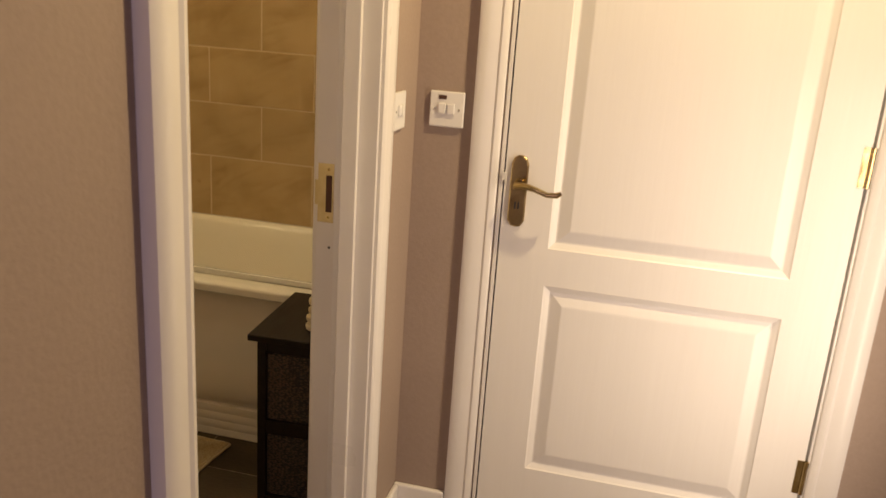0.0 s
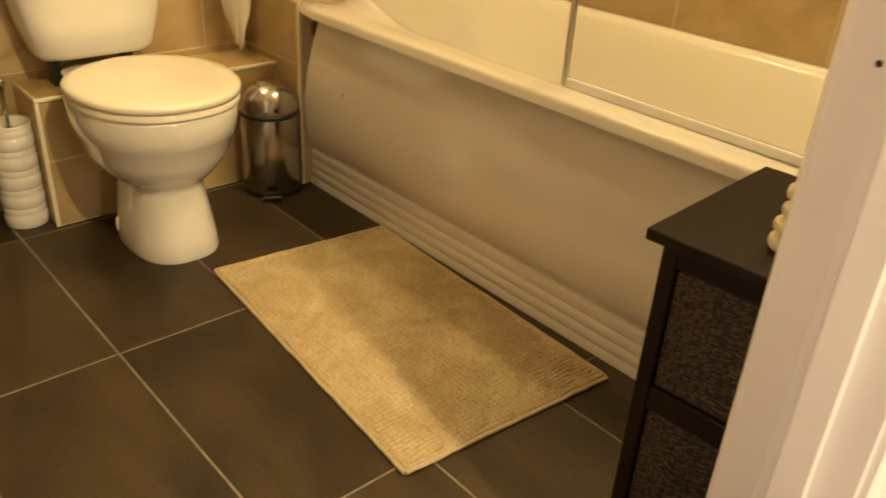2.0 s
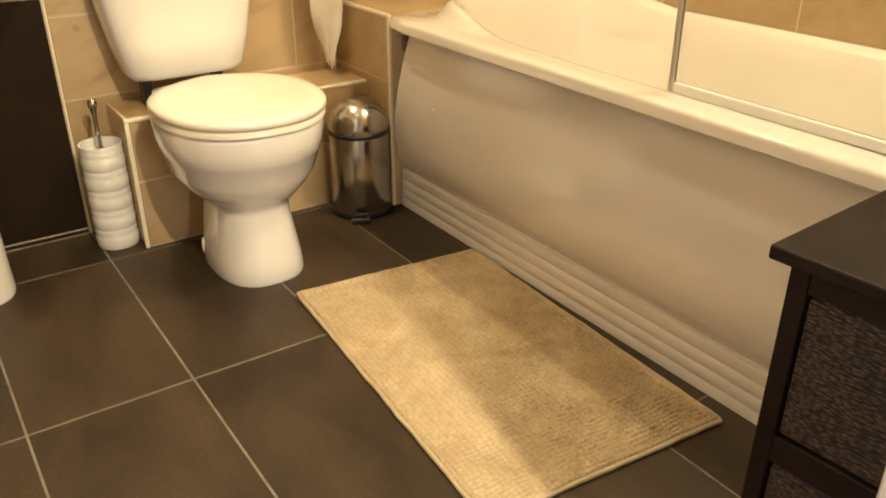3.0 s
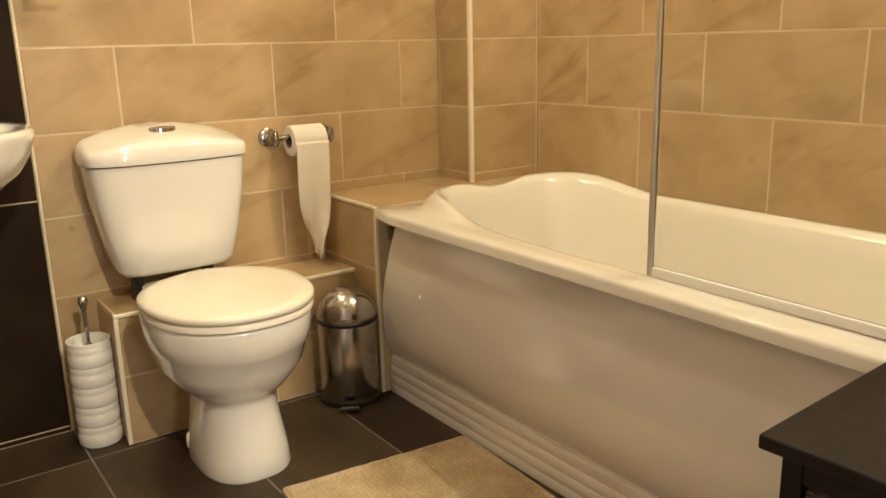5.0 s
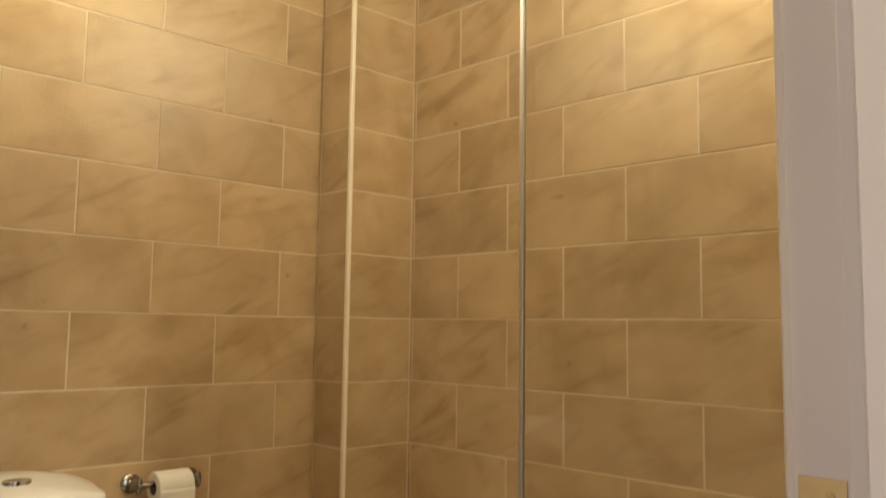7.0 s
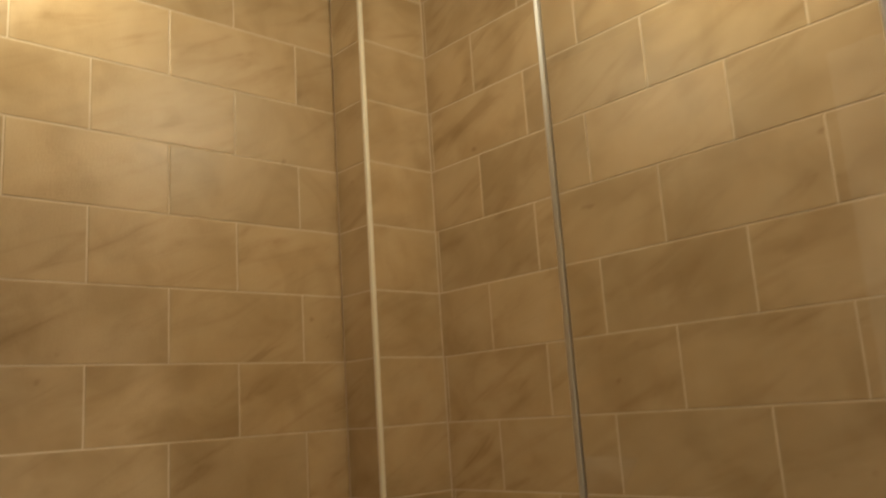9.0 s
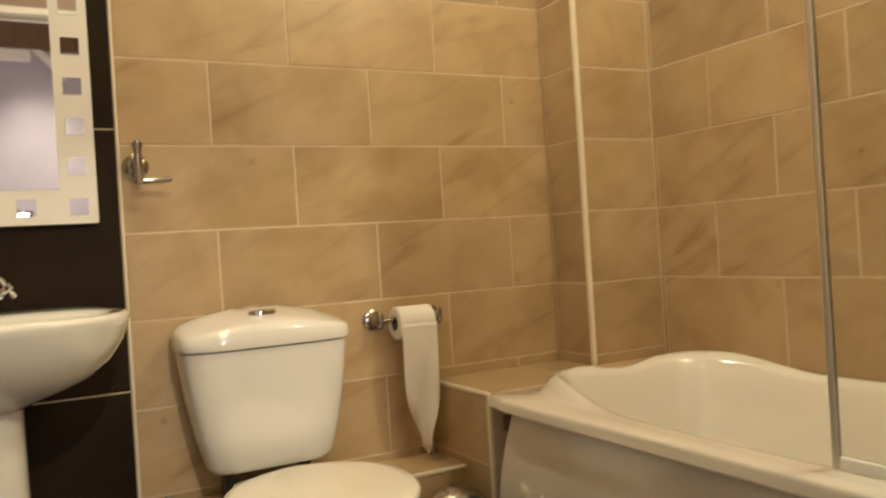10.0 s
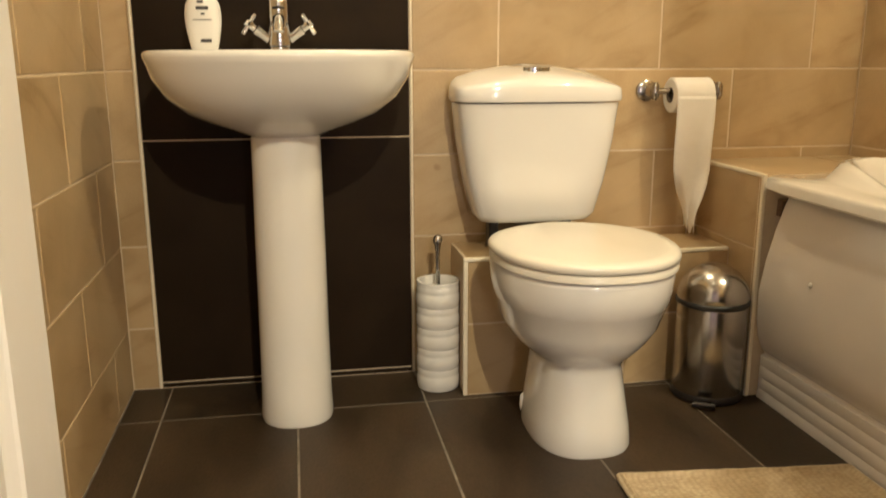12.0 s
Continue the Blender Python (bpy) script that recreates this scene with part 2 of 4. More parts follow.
def chenille(name, pale, dark, worn):
    """Cotton loops in rows: pale tips, gaps with their shade put into the colour, broad worn and flattened patches."""
    m = bpy.data.materials.new(name)
    m.use_nodes = True
    n, l = m.node_tree.nodes, m.node_tree.links
    b = n["Principled BSDF"]
    b.inputs["Roughness"].default_value = 0.95
    b.inputs["Specular IOR Level"].default_value = 0.1
    tc, mp, vo, no, fi = (n.new(k) for k in ("ShaderNodeTexCoord", "ShaderNodeMapping", "ShaderNodeTexVoronoi", "ShaderNodeTexNoise", "ShaderNodeTexNoise"))
    mp.inputs["Scale"].default_value = (105, 82, 20)
    mp.inputs["Rotation"].default_value = (0, 0, radians(2))
    vo.inputs["Scale"].default_value, vo.inputs["Randomness"].default_value = 1.0, 0.42
    no.inputs["Scale"].default_value, no.inputs["Detail"].default_value, no.inputs["Distortion"].default_value = 7.0, 5.0, 0.8
    fi.inputs["Scale"].default_value, fi.inputs["Detail"].default_value = 240.0, 3.0
    l.new(tc.outputs["Object"], mp.inputs["Vector"])
    l.new(mp.outputs[0], vo.inputs["Vector"])
    l.new(tc.outputs["Object"], no.inputs["Vector"])
    l.new(tc.outputs["Object"], fi.inputs["Vector"])
    loops, patch = n.new("ShaderNodeValToRGB"), n.new("ShaderNodeValToRGB")
    loops.color_ramp.elements[0].position, loops.color_ramp.elements[1].position = 0.22, 0.72
    loops.color_ramp.elements[0].color, loops.color_ramp.elements[1].color = (*pale, 1), (*dark, 1)
    patch.color_ramp.elements[0].position, patch.color_ramp.elements[1].position = 0.36, 0.60
    patch.color_ramp.elements[0].color, patch.color_ramp.elements[1].color = (*worn, 1), (1, 1, 1, 1)
    l.new(vo.outputs["Distance"], loops.inputs["Fac"])
    l.new(no.outputs["Fac"], patch.inputs["Fac"])
    mx = n.new("ShaderNodeMix")
    mx.data_type, mx.blend_type = "RGBA", "MULTIPLY"
    mx.inputs[0].default_value = 1.0
    l.new(loops.outputs[0], mx.inputs[6])
    l.new(patch.outputs[0], mx.inputs[7])
    l.new(mx.outputs[2], b.inputs["Base Color"])
    b1, b2 = n.new("ShaderNodeBump"), n.new("ShaderNodeBump")
    b1.invert = True
    b1.inputs["Distance"].default_value, b2.inputs["Distance"].default_value = 0.0025, 0.0012
    l.new(vo.outputs["Distance"], b1.inputs["Height"])
    l.new(fi.outputs["Fac"], b2.inputs["Height"])
    l.new(b1.outputs[0], b2.inputs["Normal"])
    l.new(b2.outputs[0], b.inputs["Normal"])
    return m


mat_cloth = chenille("beige_bath_mat", (0.52, 0.415, 0.265), (0.415, 0.322, 0.198), (0.80, 0.76, 0.70))

hem_cloth = material("pale_hem_cloth", (0.52, 0.42, 0.275), 0.95, second=(0.42, 0.33, 0.21), scale=60, bump=0.001, bump_scale=300)


# ---- building helpers ----
def thing(name, at, label, category, group="", kind=""):
    ob = new(name)
    ob.empty_display_size = 0.05
    ob.location = at
    return tagged(ob, label, category, group, kind)


def mesh_of(name, bm, mat, smooth=False, angle=40):
    bmesh.ops.recalc_face_normals(bm, faces=bm.faces[:])
    me = bpy.data.meshes.new(name)
    if smooth:
        for f in bm.faces:
            f.smooth = True
        for e in bm.edges:
            if len(e.link_faces) == 2 and e.calc_face_angle(0) > radians(angle):
                e.smooth = False
    bm.to_mesh(me)
    bm.free()
    me.materials.append(mat)
    return me


def part(name, bm, mat, parent, label="", smooth=False, angle=40):
    """Links a bmesh, built in world metres, as one mesh under a thing or a part."""
    ob = new(name, mesh_of(name, bm, mat, smooth, angle))
    if parent is not None:
        ob.parent = parent
        root = parent
        while root.parent:
            root = root.parent
        ob.matrix_parent_inverse = Matrix.Translation(-root.location) if parent is root else Matrix()
    if label:
        ob["label"] = label
    return ob


def structure(name, bm, mat, label, category):
    return tagged(part(name, bm, mat, None), label, category, kind="structure")


def box(bm, lo, hi, bevel=0.0, segments=2):
    new_verts = bmesh.ops.create_cube(bm, size=1.0)["verts"]
    for v in new_verts:
        v.co = Vector([lo[i] + (v.co[i] + 0.5) * (hi[i] - lo[i]) for i in range(3)])
    if bevel:
        edges = {e for v in new_verts for e in v.link_edges}
        bmesh.ops.bevel(bm, geom=list(edges), offset=bevel, segments=segments, profile=0.5, affect="EDGES")
    return bm


def boxes(*items, bevel=0.0):
    bm = bmesh.new()
    for lo, hi in items:
        box(bm, lo, hi, bevel)
    return bm


def loft(bm, rings, cap_start=True, cap_end=True, closed=True):
    rows = [[bm.verts.new(p) for p in ring] for ring in rings]
    n = len(rows[0])
    for a, b in zip(rows, rows[1:]):
        for i in range(n if closed else n - 1):
            bm.faces.new((a[i], a[(i + 1) % n], b[(i + 1) % n], b[i]))
    if cap_start:
        bm.faces.new(rows[0])
    if cap_end:
        bm.faces.new(rows[-1])
    return bm


def tube(bm, path, radius, sides=12, caps=True):
    """A round bar along a path; radius is a number or one for each point."""
    pts = [Vector(p) for p in path]
    rad = radius if hasattr(radius, "__len__") else [radius] * len(pts)
    rings, side = [], None
    for i, p in enumerate(pts):
        d = (pts[min(i + 1, len(pts) - 1)] - pts[max(i - 1, 0)]).normalized()
        if side is None:
            side = d.orthogonal().normalized()
        side = (side - d * side.dot(d)).normalized()
        up = d.cross(side)
        rings.append([p + rad[i] * (math.cos(a) * side + math.sin(a) * up) for a in (2 * math.pi * k / sides for k in range(sides))])
    return loft(bm, rings, caps, caps)


def turned(bm, centre, profile, sides=40, caps=True):
    """A turned shape: profile of (radius, height) above centre."""
    rings = [[(centre[0] + r * math.cos(a), centre[1] + r * math.sin(a), centre[2] + z) for a in (2 * math.pi * k / sides for k in range(sides))]
             for r, z in profile]
    return loft(bm, rings, caps, caps)


def superring(cx, cy, z, front, back, half, power, n=56):
    """A closed egg-like ring: reaches front towards +x, back towards -x, half to each side."""
    out = []
    for k in range(n):
        a = 2 * math.pi * k / n
        c, s = math.cos(a), math.sin(a)
        x = abs(c) ** (2 / power) * (front if c > 0 else -back)
        out.append((cx + x, cy + math.copysign(abs(s) ** (2 / power), s) * half, z))
    return out


tile_meshes = {}


def tile(wall, axis, face, a0, a1, z0, z1, mat, depth=0.006, gap=0.0018, out=1, name="tile"):
    """One tile on a surface. axis x or y: a wall whose face lies at that value; z: a floor, where z0, z1 run along y."""
    w, h = a1 - a0 - 2 * gap, z1 - z0 - 2 * gap
    if w < 0.006 or h < 0.006:
        return None
    key = (axis, out, round(w, 3), round(h, 3), mat.name)
    if key not in tile_meshes:
        c = 0.0018
        bm = bmesh.new()
        rings = []
        for d, inset in ((-depth, 0), (-c, 0), (0, c)):
            r = [(-w / 2 + inset, -h / 2 + inset), (w / 2 - inset, -h / 2 + inset), (w / 2 - inset, h / 2 - inset), (-w / 2 + inset, h / 2 - inset)]
            rings.append([{"x": (d * out, u, v), "y": (u, d * out, v), "z": (u, v, d * out)}[axis] for u, v in r])
        loft(bm, rings, False, True)
        tile_meshes[key] = mesh_of("tile", bm, mat)
    ob = new(name, tile_meshes[key])
    ca, cz = (a0 + a1) / 2, (z0 + z1) / 2
    jitter = random.uniform(-0.0004, 0.0004)
    ob.location = {"x": (face + jitter, ca, cz), "y": (ca, face + jitter, cz), "z": (ca, cz, face)}[axis]
    ob.parent = wall
    return ob


# ---- structure: bathroom ----
WEST, NORTH, SOUTH, EAST, HALL = 0.0, 0.0, -2.225, 2.0, 2.128
OPEN_L, OPEN_R, OPEN_TOP = -2.001, -1.235, 2.06
HALL_N, HALL_E, HALL_S = -0.94, 3.40, -4.2
T = 0.0012

wall_west = structure("wall_west", boxes(((WEST - 0.12, SOUTH - 0.12, 0), (WEST - T, NORTH + 0.12, CEILING))), grout, "tiled bathroom wall behind toilet and basin", "wall")
wall_north = structure("wall_north", boxes(((WEST - T, NORTH + T, 0), (EAST, NORTH + 0.12, CEILING))), grout, "tiled bathroom wall along the bath", "wall")
wall_south = structure("wall_south", boxes(((WEST - T, SOUTH - 0.12, 0), (EAST, SOUTH - T, CEILING))), grout, "tiled bathroom wall beside the basin", "wall")
wall_east = structure("wall_east", boxes(((EAST, OPEN_R + 0.03, 0), (HALL, NORTH + 0.12, CEILING)), ((EAST, HALL_S, 0), (HALL, OPEN_L - 0.03, CEILING)),
                                         ((EAST, OPEN_L - 0.03, OPEN_TOP + 0.03), (HALL, OPEN_R + 0.03, CEILING))), wall_paint,
                      "taupe painted wall with the bathroom doorway", "wall")
floor = structure("floor", boxes(((WEST - 0.1, SOUTH - 0.1, -0.1), (EAST + 0.05, NORTH + 0.1, -0.0012))), floor_grout, "dark tiled bathroom floor", "floor")
structure("floor_hall", boxes(((EAST + 0.05, HALL_S - 0.1, -0.1), (HALL_E + 0.1, HALL_N + 0.1, -0.002))), carpet, "beige carpet of the hall", "floor")
ceiling = structure("ceiling", boxes(((WEST - 0.12, SOUTH - 0.12, CEILING), (EAST, NORTH + 0.12, CEILING + 0.1))), ceiling_paint, "white painted bathroom ceiling", "ceiling")
ceiling_hall = structure("ceiling_hall", boxes(((EAST, HALL_S - 0.1, CEILING), (HALL_E + 0.15, NORTH + 0.12, CEILING + 0.1))), ceiling_paint, "white painted hall ceiling", "ceiling")

# boxed-in pipe chase in the corner, tiled box at the head of the bath, low box behind the toilet
CHASE_X, CHASE_Y = 0.165, -0.276
BOX_X, BOX_Y, BOX_Z = 0.312, -0.725, 0.552
LOW_X, LOW_Y, LOW_Z = 0.183, -1.41, 0.350
chase = structure("pipe_chase", boxes(((WEST - T, CHASE_Y + T, 0), (CHASE_X - T, NORTH + T, CEILING))), grout, "tiled boxed-in pipe chase in the corner", "wall")
bath_box = structure("bath_ledge", boxes(((WEST - T, BOX_Y + T, 0), (BOX_X - T, NORTH + T, BOX_Z - T))), grout, "tiled ledge at the head of the bath", "ledge")
low_box = structure("toilet_ledge", boxes(((WEST - T, LOW_Y + T, 0), (LOW_X - T, BOX_Y + T, LOW_Z - T))), grout, "low tiled ledge behind the toilet", "ledge")


def rows_up():
    """Courses of the wall tiles, from floor to ceiling: number, bottom, top."""
    lines = [0.0] + [0.161 + 0.2095 * k for k in range(12)] + [CEILING]
    return [(k, lines[k], lines[k + 1]) for k in range(len(lines) - 1) if lines[k + 1] - lines[k] > 0.01]


def course(wall, axis, face, a0, a1, start, z0, z1, mat, out):
    """A course of tiles from a0 to a1 with joints at start + n * 0.431."""
    joints = [a0]
    j = start - 0.431 * math.floor((start - a0) / 0.431)
    while j < a1 - 0.004:
        if j > a0 + 0.004:
            joints.append(j)
        j += 0.431
    joints.append(a1)
    for u, v in zip(joints, joints[1:]):
        tile(wall, axis, face, u, v, z0, z1, mat, out=out)


DARK_L, DARK_R = -2.155, -1.513
for k, z0, z1 in rows_up():
    odd = k % 2
    start = -0.649 if odd else -0.427
    course(wall_west, "x", WEST, DARK_R + 0.006, CHASE_Y, start, z0, z1, tile_x, 1)
    tile(wall_west, "x", WEST, SOUTH, DARK_L - 0.006, z0, z1, tile_x)
    if k >= 3:
        course(wall_north, "y", NORTH, CHASE_X, EAST, 1.040 if odd else 1.258, 0.50 if k == 3 else z0, z1, tile_y, -1)
    course(wall_south, "y", SOUTH, WEST, EAST, 0.385 if odd else 0.172, z0, z1, tile_y, 1)
    tile(chase, "y", CHASE_Y, WEST, CHASE_X - 0.008, z0, z1, tile_y, out=-1)
    tile(chase, "x", CHASE_X, CHASE_Y + 0.008, NORTH, z0, z1, tile_x)
    for a, b in ((OPEN_R + 0.07, NORTH), (SOUTH, OPEN_L - 0.07)):
        course(wall_east, "x", EAST - 0.006, a, b, -0.5 if odd else -0.715, z0, z1, tile_x, -1)
for z0, z1 in ((0.0, 0.015), (0.015, 0.627), (0.627, 1.246), (1.246, 1.865), (1.865, CEILING)):
    tile(wall_west, "x", WEST + 0.001, DARK_L, DARK_R, z0, z1, dark_tile)
# ledge faces
for z0, z1 in ((0.0, 0.161), (0.161, 0.370), (0.370, BOX_Z - 0.006)):
    course(bath_box, "y", BOX_Y, LOW_X if z1 < 0.36 else WEST, BOX_X - 0.006, -1.0, z0, z1, tile_y, -1)
for a, b in ((BOX_Y + 0.006, -0.40), (-0.40, CHASE_Y)):
    tile(bath_box, "z", BOX_Z, WEST, BOX_X, a, b, tile_x)
tile(bath_box, "z", BOX_Z, CHASE_X, BOX_X, CHASE_Y, NORTH, tile_x)
for z0, z1 in ((0.0, 0.185), (0.185, LOW_Z - 0.006)):
    course(low_box, "x", LOW_X, LOW_Y + 0.006, BOX_Y, -0.995, z0, z1, tile_x, 1)
    tile(low_box, "y", LOW_Y, WEST, LOW_X - 0.006, z0, z1, tile_y, out=-1)
for a, b in ((LOW_Y + 0.006, -0.995), (-0.995, BOX_Y)):
    tile(low_box, "z", LOW_Z, WEST, LOW_X - 0.006, a, b, tile_x)


def trim_bar(lo, hi, label="cream plastic tile trim"):
    return structure("trim", boxes((lo, hi), bevel=0.0025), trim_mat, label, "trim")


trim_bar((CHASE_X - 0.010, CHASE_Y - 0.004, 0.55), (CHASE_X + 0.004, CHASE_Y + 0.010, CEILING), "cream plastic trim on the chase corner")
trim_bar((BOX_X - 0.008, BOX_Y - 0.003, 0.0), (BOX_X + 0.002, BOX_Y + 0.008, BOX_Z + 0.001), "cream plastic trim on the ledge corner")
trim_bar((0.0, BOX_Y - 0.003, BOX_Z - 0.008), (BOX_X - 0.009, BOX_Y + 0.007, BOX_Z + 0.002), "cream plastic trim along the bath ledge")
trim_bar((LOW_X - 0.008, LOW_Y - 0.003, 0.0), (LOW_X + 0.003, LOW_Y + 0.008, LOW_Z - 0.008), "cream plastic trim on the low ledge corner")
trim_bar((LOW_X - 0.008, LOW_Y - 0.003, LOW_Z - 0.008), (LOW_X + 0.003, BOX_Y - 0.004, LOW_Z + 0.002), "cream plastic trim along the low ledge")
trim_bar((0.0, DARK_R, 0.0), (0.005, DARK_R + 0.006, CEILING), "pale trim beside the dark tiles")
trim_bar((0.0, DARK_L - 0.006, 0.0), (0.005, DARK_L, CEILING), "pale trim beside the dark tiles")

# floor tiles
xs = [WEST, 0.200, 0.826, 1.444, EAST + 0.05]
ys = [SOUTH, -2.130, -1.818, -1.508, -1.195, -0.877, -0.56, NORTH]
for x0, x1 in zip(xs, xs[1:]):
    for y0, y1 in zip(ys, ys[1:]):
        tile(floor, "z", 0.0, x0, x1, y0, y1, floor_tile, depth=0.004, gap=0.0017)

# ---- structure: hall ----
structure("wall_hall_north", boxes(((HALL, HALL_N, 0), (2.352, HALL_N + 0.1, CEILING)), ((3.190, HALL_N, 0), (HALL_E + 0.1, HALL_N + 0.1, CEILING)),
                                   ((2.352, HALL_N, 2.06), (3.190, HALL_N + 0.1, CEILING))), wall_paint, "taupe painted hall wall round a door", "wall")
WIN = (2.38, 3.22, 0.32, 1.98)
FILL_WIN = (-1.56, -1.44, 0.25, 1.29)
structure("wall_hall_east", boxes(((HALL_E, HALL_S - 0.1, 0), (HALL_E + 0.1, FILL_WIN[0], CEILING)), ((HALL_E, FILL_WIN[1], 0), (HALL_E + 0.1, HALL_N, CEILING)),
                                  ((HALL_E, FILL_WIN[0], 0), (HALL_E + 0.1, FILL_WIN[1], FILL_WIN[2])), ((HALL_E, FILL_WIN[0], FILL_WIN[3]), (HALL_E + 0.1, FILL_WIN[1], CEILING))), bluish_lit_paint,
          "painted hall wall, tinted lilac for bluish daylight, with an added low window", "wall")
structure("wall_hall_south", boxes(((HALL, HALL_S - 0.1, 0), (WIN[0], HALL_S, CEILING)), ((WIN[1], HALL_S - 0.1, 0), (HALL_E, HALL_S, CEILING)),
                                   ((WIN[0], HALL_S - 0.1, 0), (WIN[1], HALL_S, WIN[2])), ((WIN[0], HALL_S - 0.1, WIN[3]), (WIN[1], HALL_S, CEILING))), wall_paint,
          "taupe painted end wall of the hall with a window", "wall")
structure("backdrop", boxes(((1.6, HALL_S - 0.42, -0.2), (4.0, HALL_S - 0.40, 2.6))), day_glow, "pale daylight outside the hall window", "backdrop")


def window_hall():
    x0, x1, z0, z1 = WIN
    ya, yb = HALL_S - 0.07, HALL_S - 0.03
    w = thing("window_1", ((x0 + x1) / 2, HALL_S, z0), "white framed window at the end of the hall", "window", kind="structure")
    for lo, hi in (((x0, ya, z0), (x0 + 0.05, yb, z1)), ((x1 - 0.05, ya, z0), (x1, yb, z1)), ((x0 + 0.05, ya, z0), (x1 - 0.05, yb, z0 + 0.05)), ((x0 + 0.05, ya, z1 - 0.05), (x1 - 0.05, yb, z1))):
        part("window_frame", boxes((lo, hi), bevel=0.003), paint, w)
    pane = part("pane", boxes(((x0 + 0.05, HALL_S - 0.052, z0 + 0.05), (x1 - 0.05, HALL_S - 0.048, z1 - 0.05))), glass, w)
    pane.visible_shadow = False


window_hall()


# unseen window, added to give the low fill lamp an opening
def fill_window():
    y0, y1, z0, z1 = FILL_WIN
    x = HALL_E
    w = thing("added_window", (x, (y0 + y1) / 2, z0), "narrow white framed window, unseen, added for the fill lamp", "window", kind="structure")
    for lo, hi in (((x + 0.03, y0, z0), (x + 0.07, y0 + 0.012, z1)), ((x + 0.03, y1 - 0.012, z0), (x + 0.07, y1, z1)), ((x + 0.03, y0 + 0.012, z0), (x + 0.07, y1 - 0.012, z0 + 0.02)),
                   ((x + 0.03, y0 + 0.012, z1 - 0.02), (x + 0.07, y1 - 0.012, z1))):
        part("window_frame", boxes((lo, hi), bevel=0.002), paint, w)
    pane = part("pane", boxes(((x + 0.048, y0 + 0.012, z0 + 0.02), (x + 0.052, y1 - 0.012, z1 - 0.02))), glass, w)
    pane.visible_shadow = False


fill_window()


def moulding(bm, p0, p1, out, width, proud, side):
    """A moulded architrave strip from p0 to p1: out is the way it stands proud, side the way in which its width runs."""
    out, side = Vector(out), Vector(side)
    prof = ((0, 0), (0, 0.55), (0.10, 0.80), (0.22, 0.86), (0.30, 0.74), (0.40, 0.82), (0.62, 1.0), (0.90, 0.98), (1.0, 0.8), (1.0, 0))
    rings = [[Vector(p) + side * (u * width) + out * (v * proud) for u, v in prof] for p in (p0, p1)]
    return loft(bm, rings)


def bath_doorway():
    d = thing("door_frame", (2.06, -1.62, 0), "white gloss painted doorway lining and architrave", "door frame", kind="structure")
    part("lining", boxes(((EAST - 0.008, OPEN_R, 0), (HALL + 0.002, OPEN_R + 0.03, OPEN_TOP)), bevel=0.002), paint, d)
    part("lining", boxes(((EAST - 0.008, OPEN_L - 0.03, 0), (HALL + 0.002, OPEN_L, OPEN_TOP)), bevel=0.002), paint, d)
    part("lining", boxes(((EAST - 0.008, OPEN_L - 0.03, OPEN_TOP), (HALL + 0.002, OPEN_R + 0.03, OPEN_TOP + 0.03)), bevel=0.002), paint, d)
    part("door_stop", boxes(((2.052, OPEN_R - 0.012, 0), (2.088, OPEN_R, OPEN_TOP - 0.012)), bevel=0.002), paint, d)
    part("door_stop", boxes(((2.052, OPEN_L, 0), (2.088, OPEN_L + 0.012, OPEN_TOP - 0.012)), bevel=0.002), paint, d)
    part("door_stop", boxes(((2.052, OPEN_L, OPEN_TOP - 0.012), (2.088, OPEN_R, OPEN_TOP)), bevel=0.002), paint, d)
    part("draught_seal", boxes(((2.038, OPEN_R - 0.007, 0), (2.0515, OPEN_R, OPEN_TOP - 0.013)), bevel=0.002), white_plastic, d, "ribbed white draught seal")
    x = HALL
    part("architrave", moulding(bmesh.new(), (x, OPEN_R + 0.006, 0), (x, OPEN_R + 0.006, OPEN_TOP + 0.07), (1, 0, 0), 0.062, 0.018, (0, 1, 0)), paint, d, smooth=True, angle=30)
    part("architrave", moulding(bmesh.new(), (x, OPEN_L - 0.006, 0), (x, OPEN_L - 0.006, OPEN_TOP + 0.07), (1, 0, 0), 0.085, 0.026, (0, -1, 0)), paint, d, smooth=True, angle=30)
    part("architrave", moulding(bmesh.new(), (x, OPEN_L, OPEN_TOP + 0.006), (x, OPEN_R, OPEN_TOP + 0.006), (1, 0, 0), 0.062, 0.018, (0, 0, 1)), paint, d, smooth=True, angle=30)
    x = EAST - 0.006
    part("architrave", moulding(bmesh.new(), (x, OPEN_R + 0.006, 0), (x, OPEN_R + 0.006, OPEN_TOP + 0.07), (-1, 0, 0), 0.06, 0.016, (0, 1, 0)), paint, d, smooth=True, angle=30)
    part("architrave", moulding(bmesh.new(), (x, OPEN_L - 0.006, 0), (x, OPEN_L - 0.006, OPEN_TOP + 0.07), (-1, 0, 0), 0.06, 0.016, (0, -1, 0)), paint, d, smooth=True, angle=30)
    # strike plate with its socket and screws
    y = OPEN_R
    plate = part("strike_plate", boxes(((1.997, y - 0.0018, 0.933), (2.034, y + 0.0005, 1.066)), bevel=0.0006), pale_brass, d, "worn brass strike plate")
    part("socket", boxes(((2.016, y - 0.0022, 0.957), (2.030, y - 0.0012, 1.040))), dark_hole, plate)
    part("lip", boxes(((1.990, y - 0.0016, 0.972), (1.998, y + 0.0008, 1.028)), bevel=0.0007), pale_brass, plate)
    for z in (0.945, 1.053):
        bm = bmesh.new()
        tube(bm, [(2.022, y - 0.0030, z), (2.022, y - 0.001, z)], 0.0032)
        part("screw", bm, brass, plate)
    bm = bmesh.new()
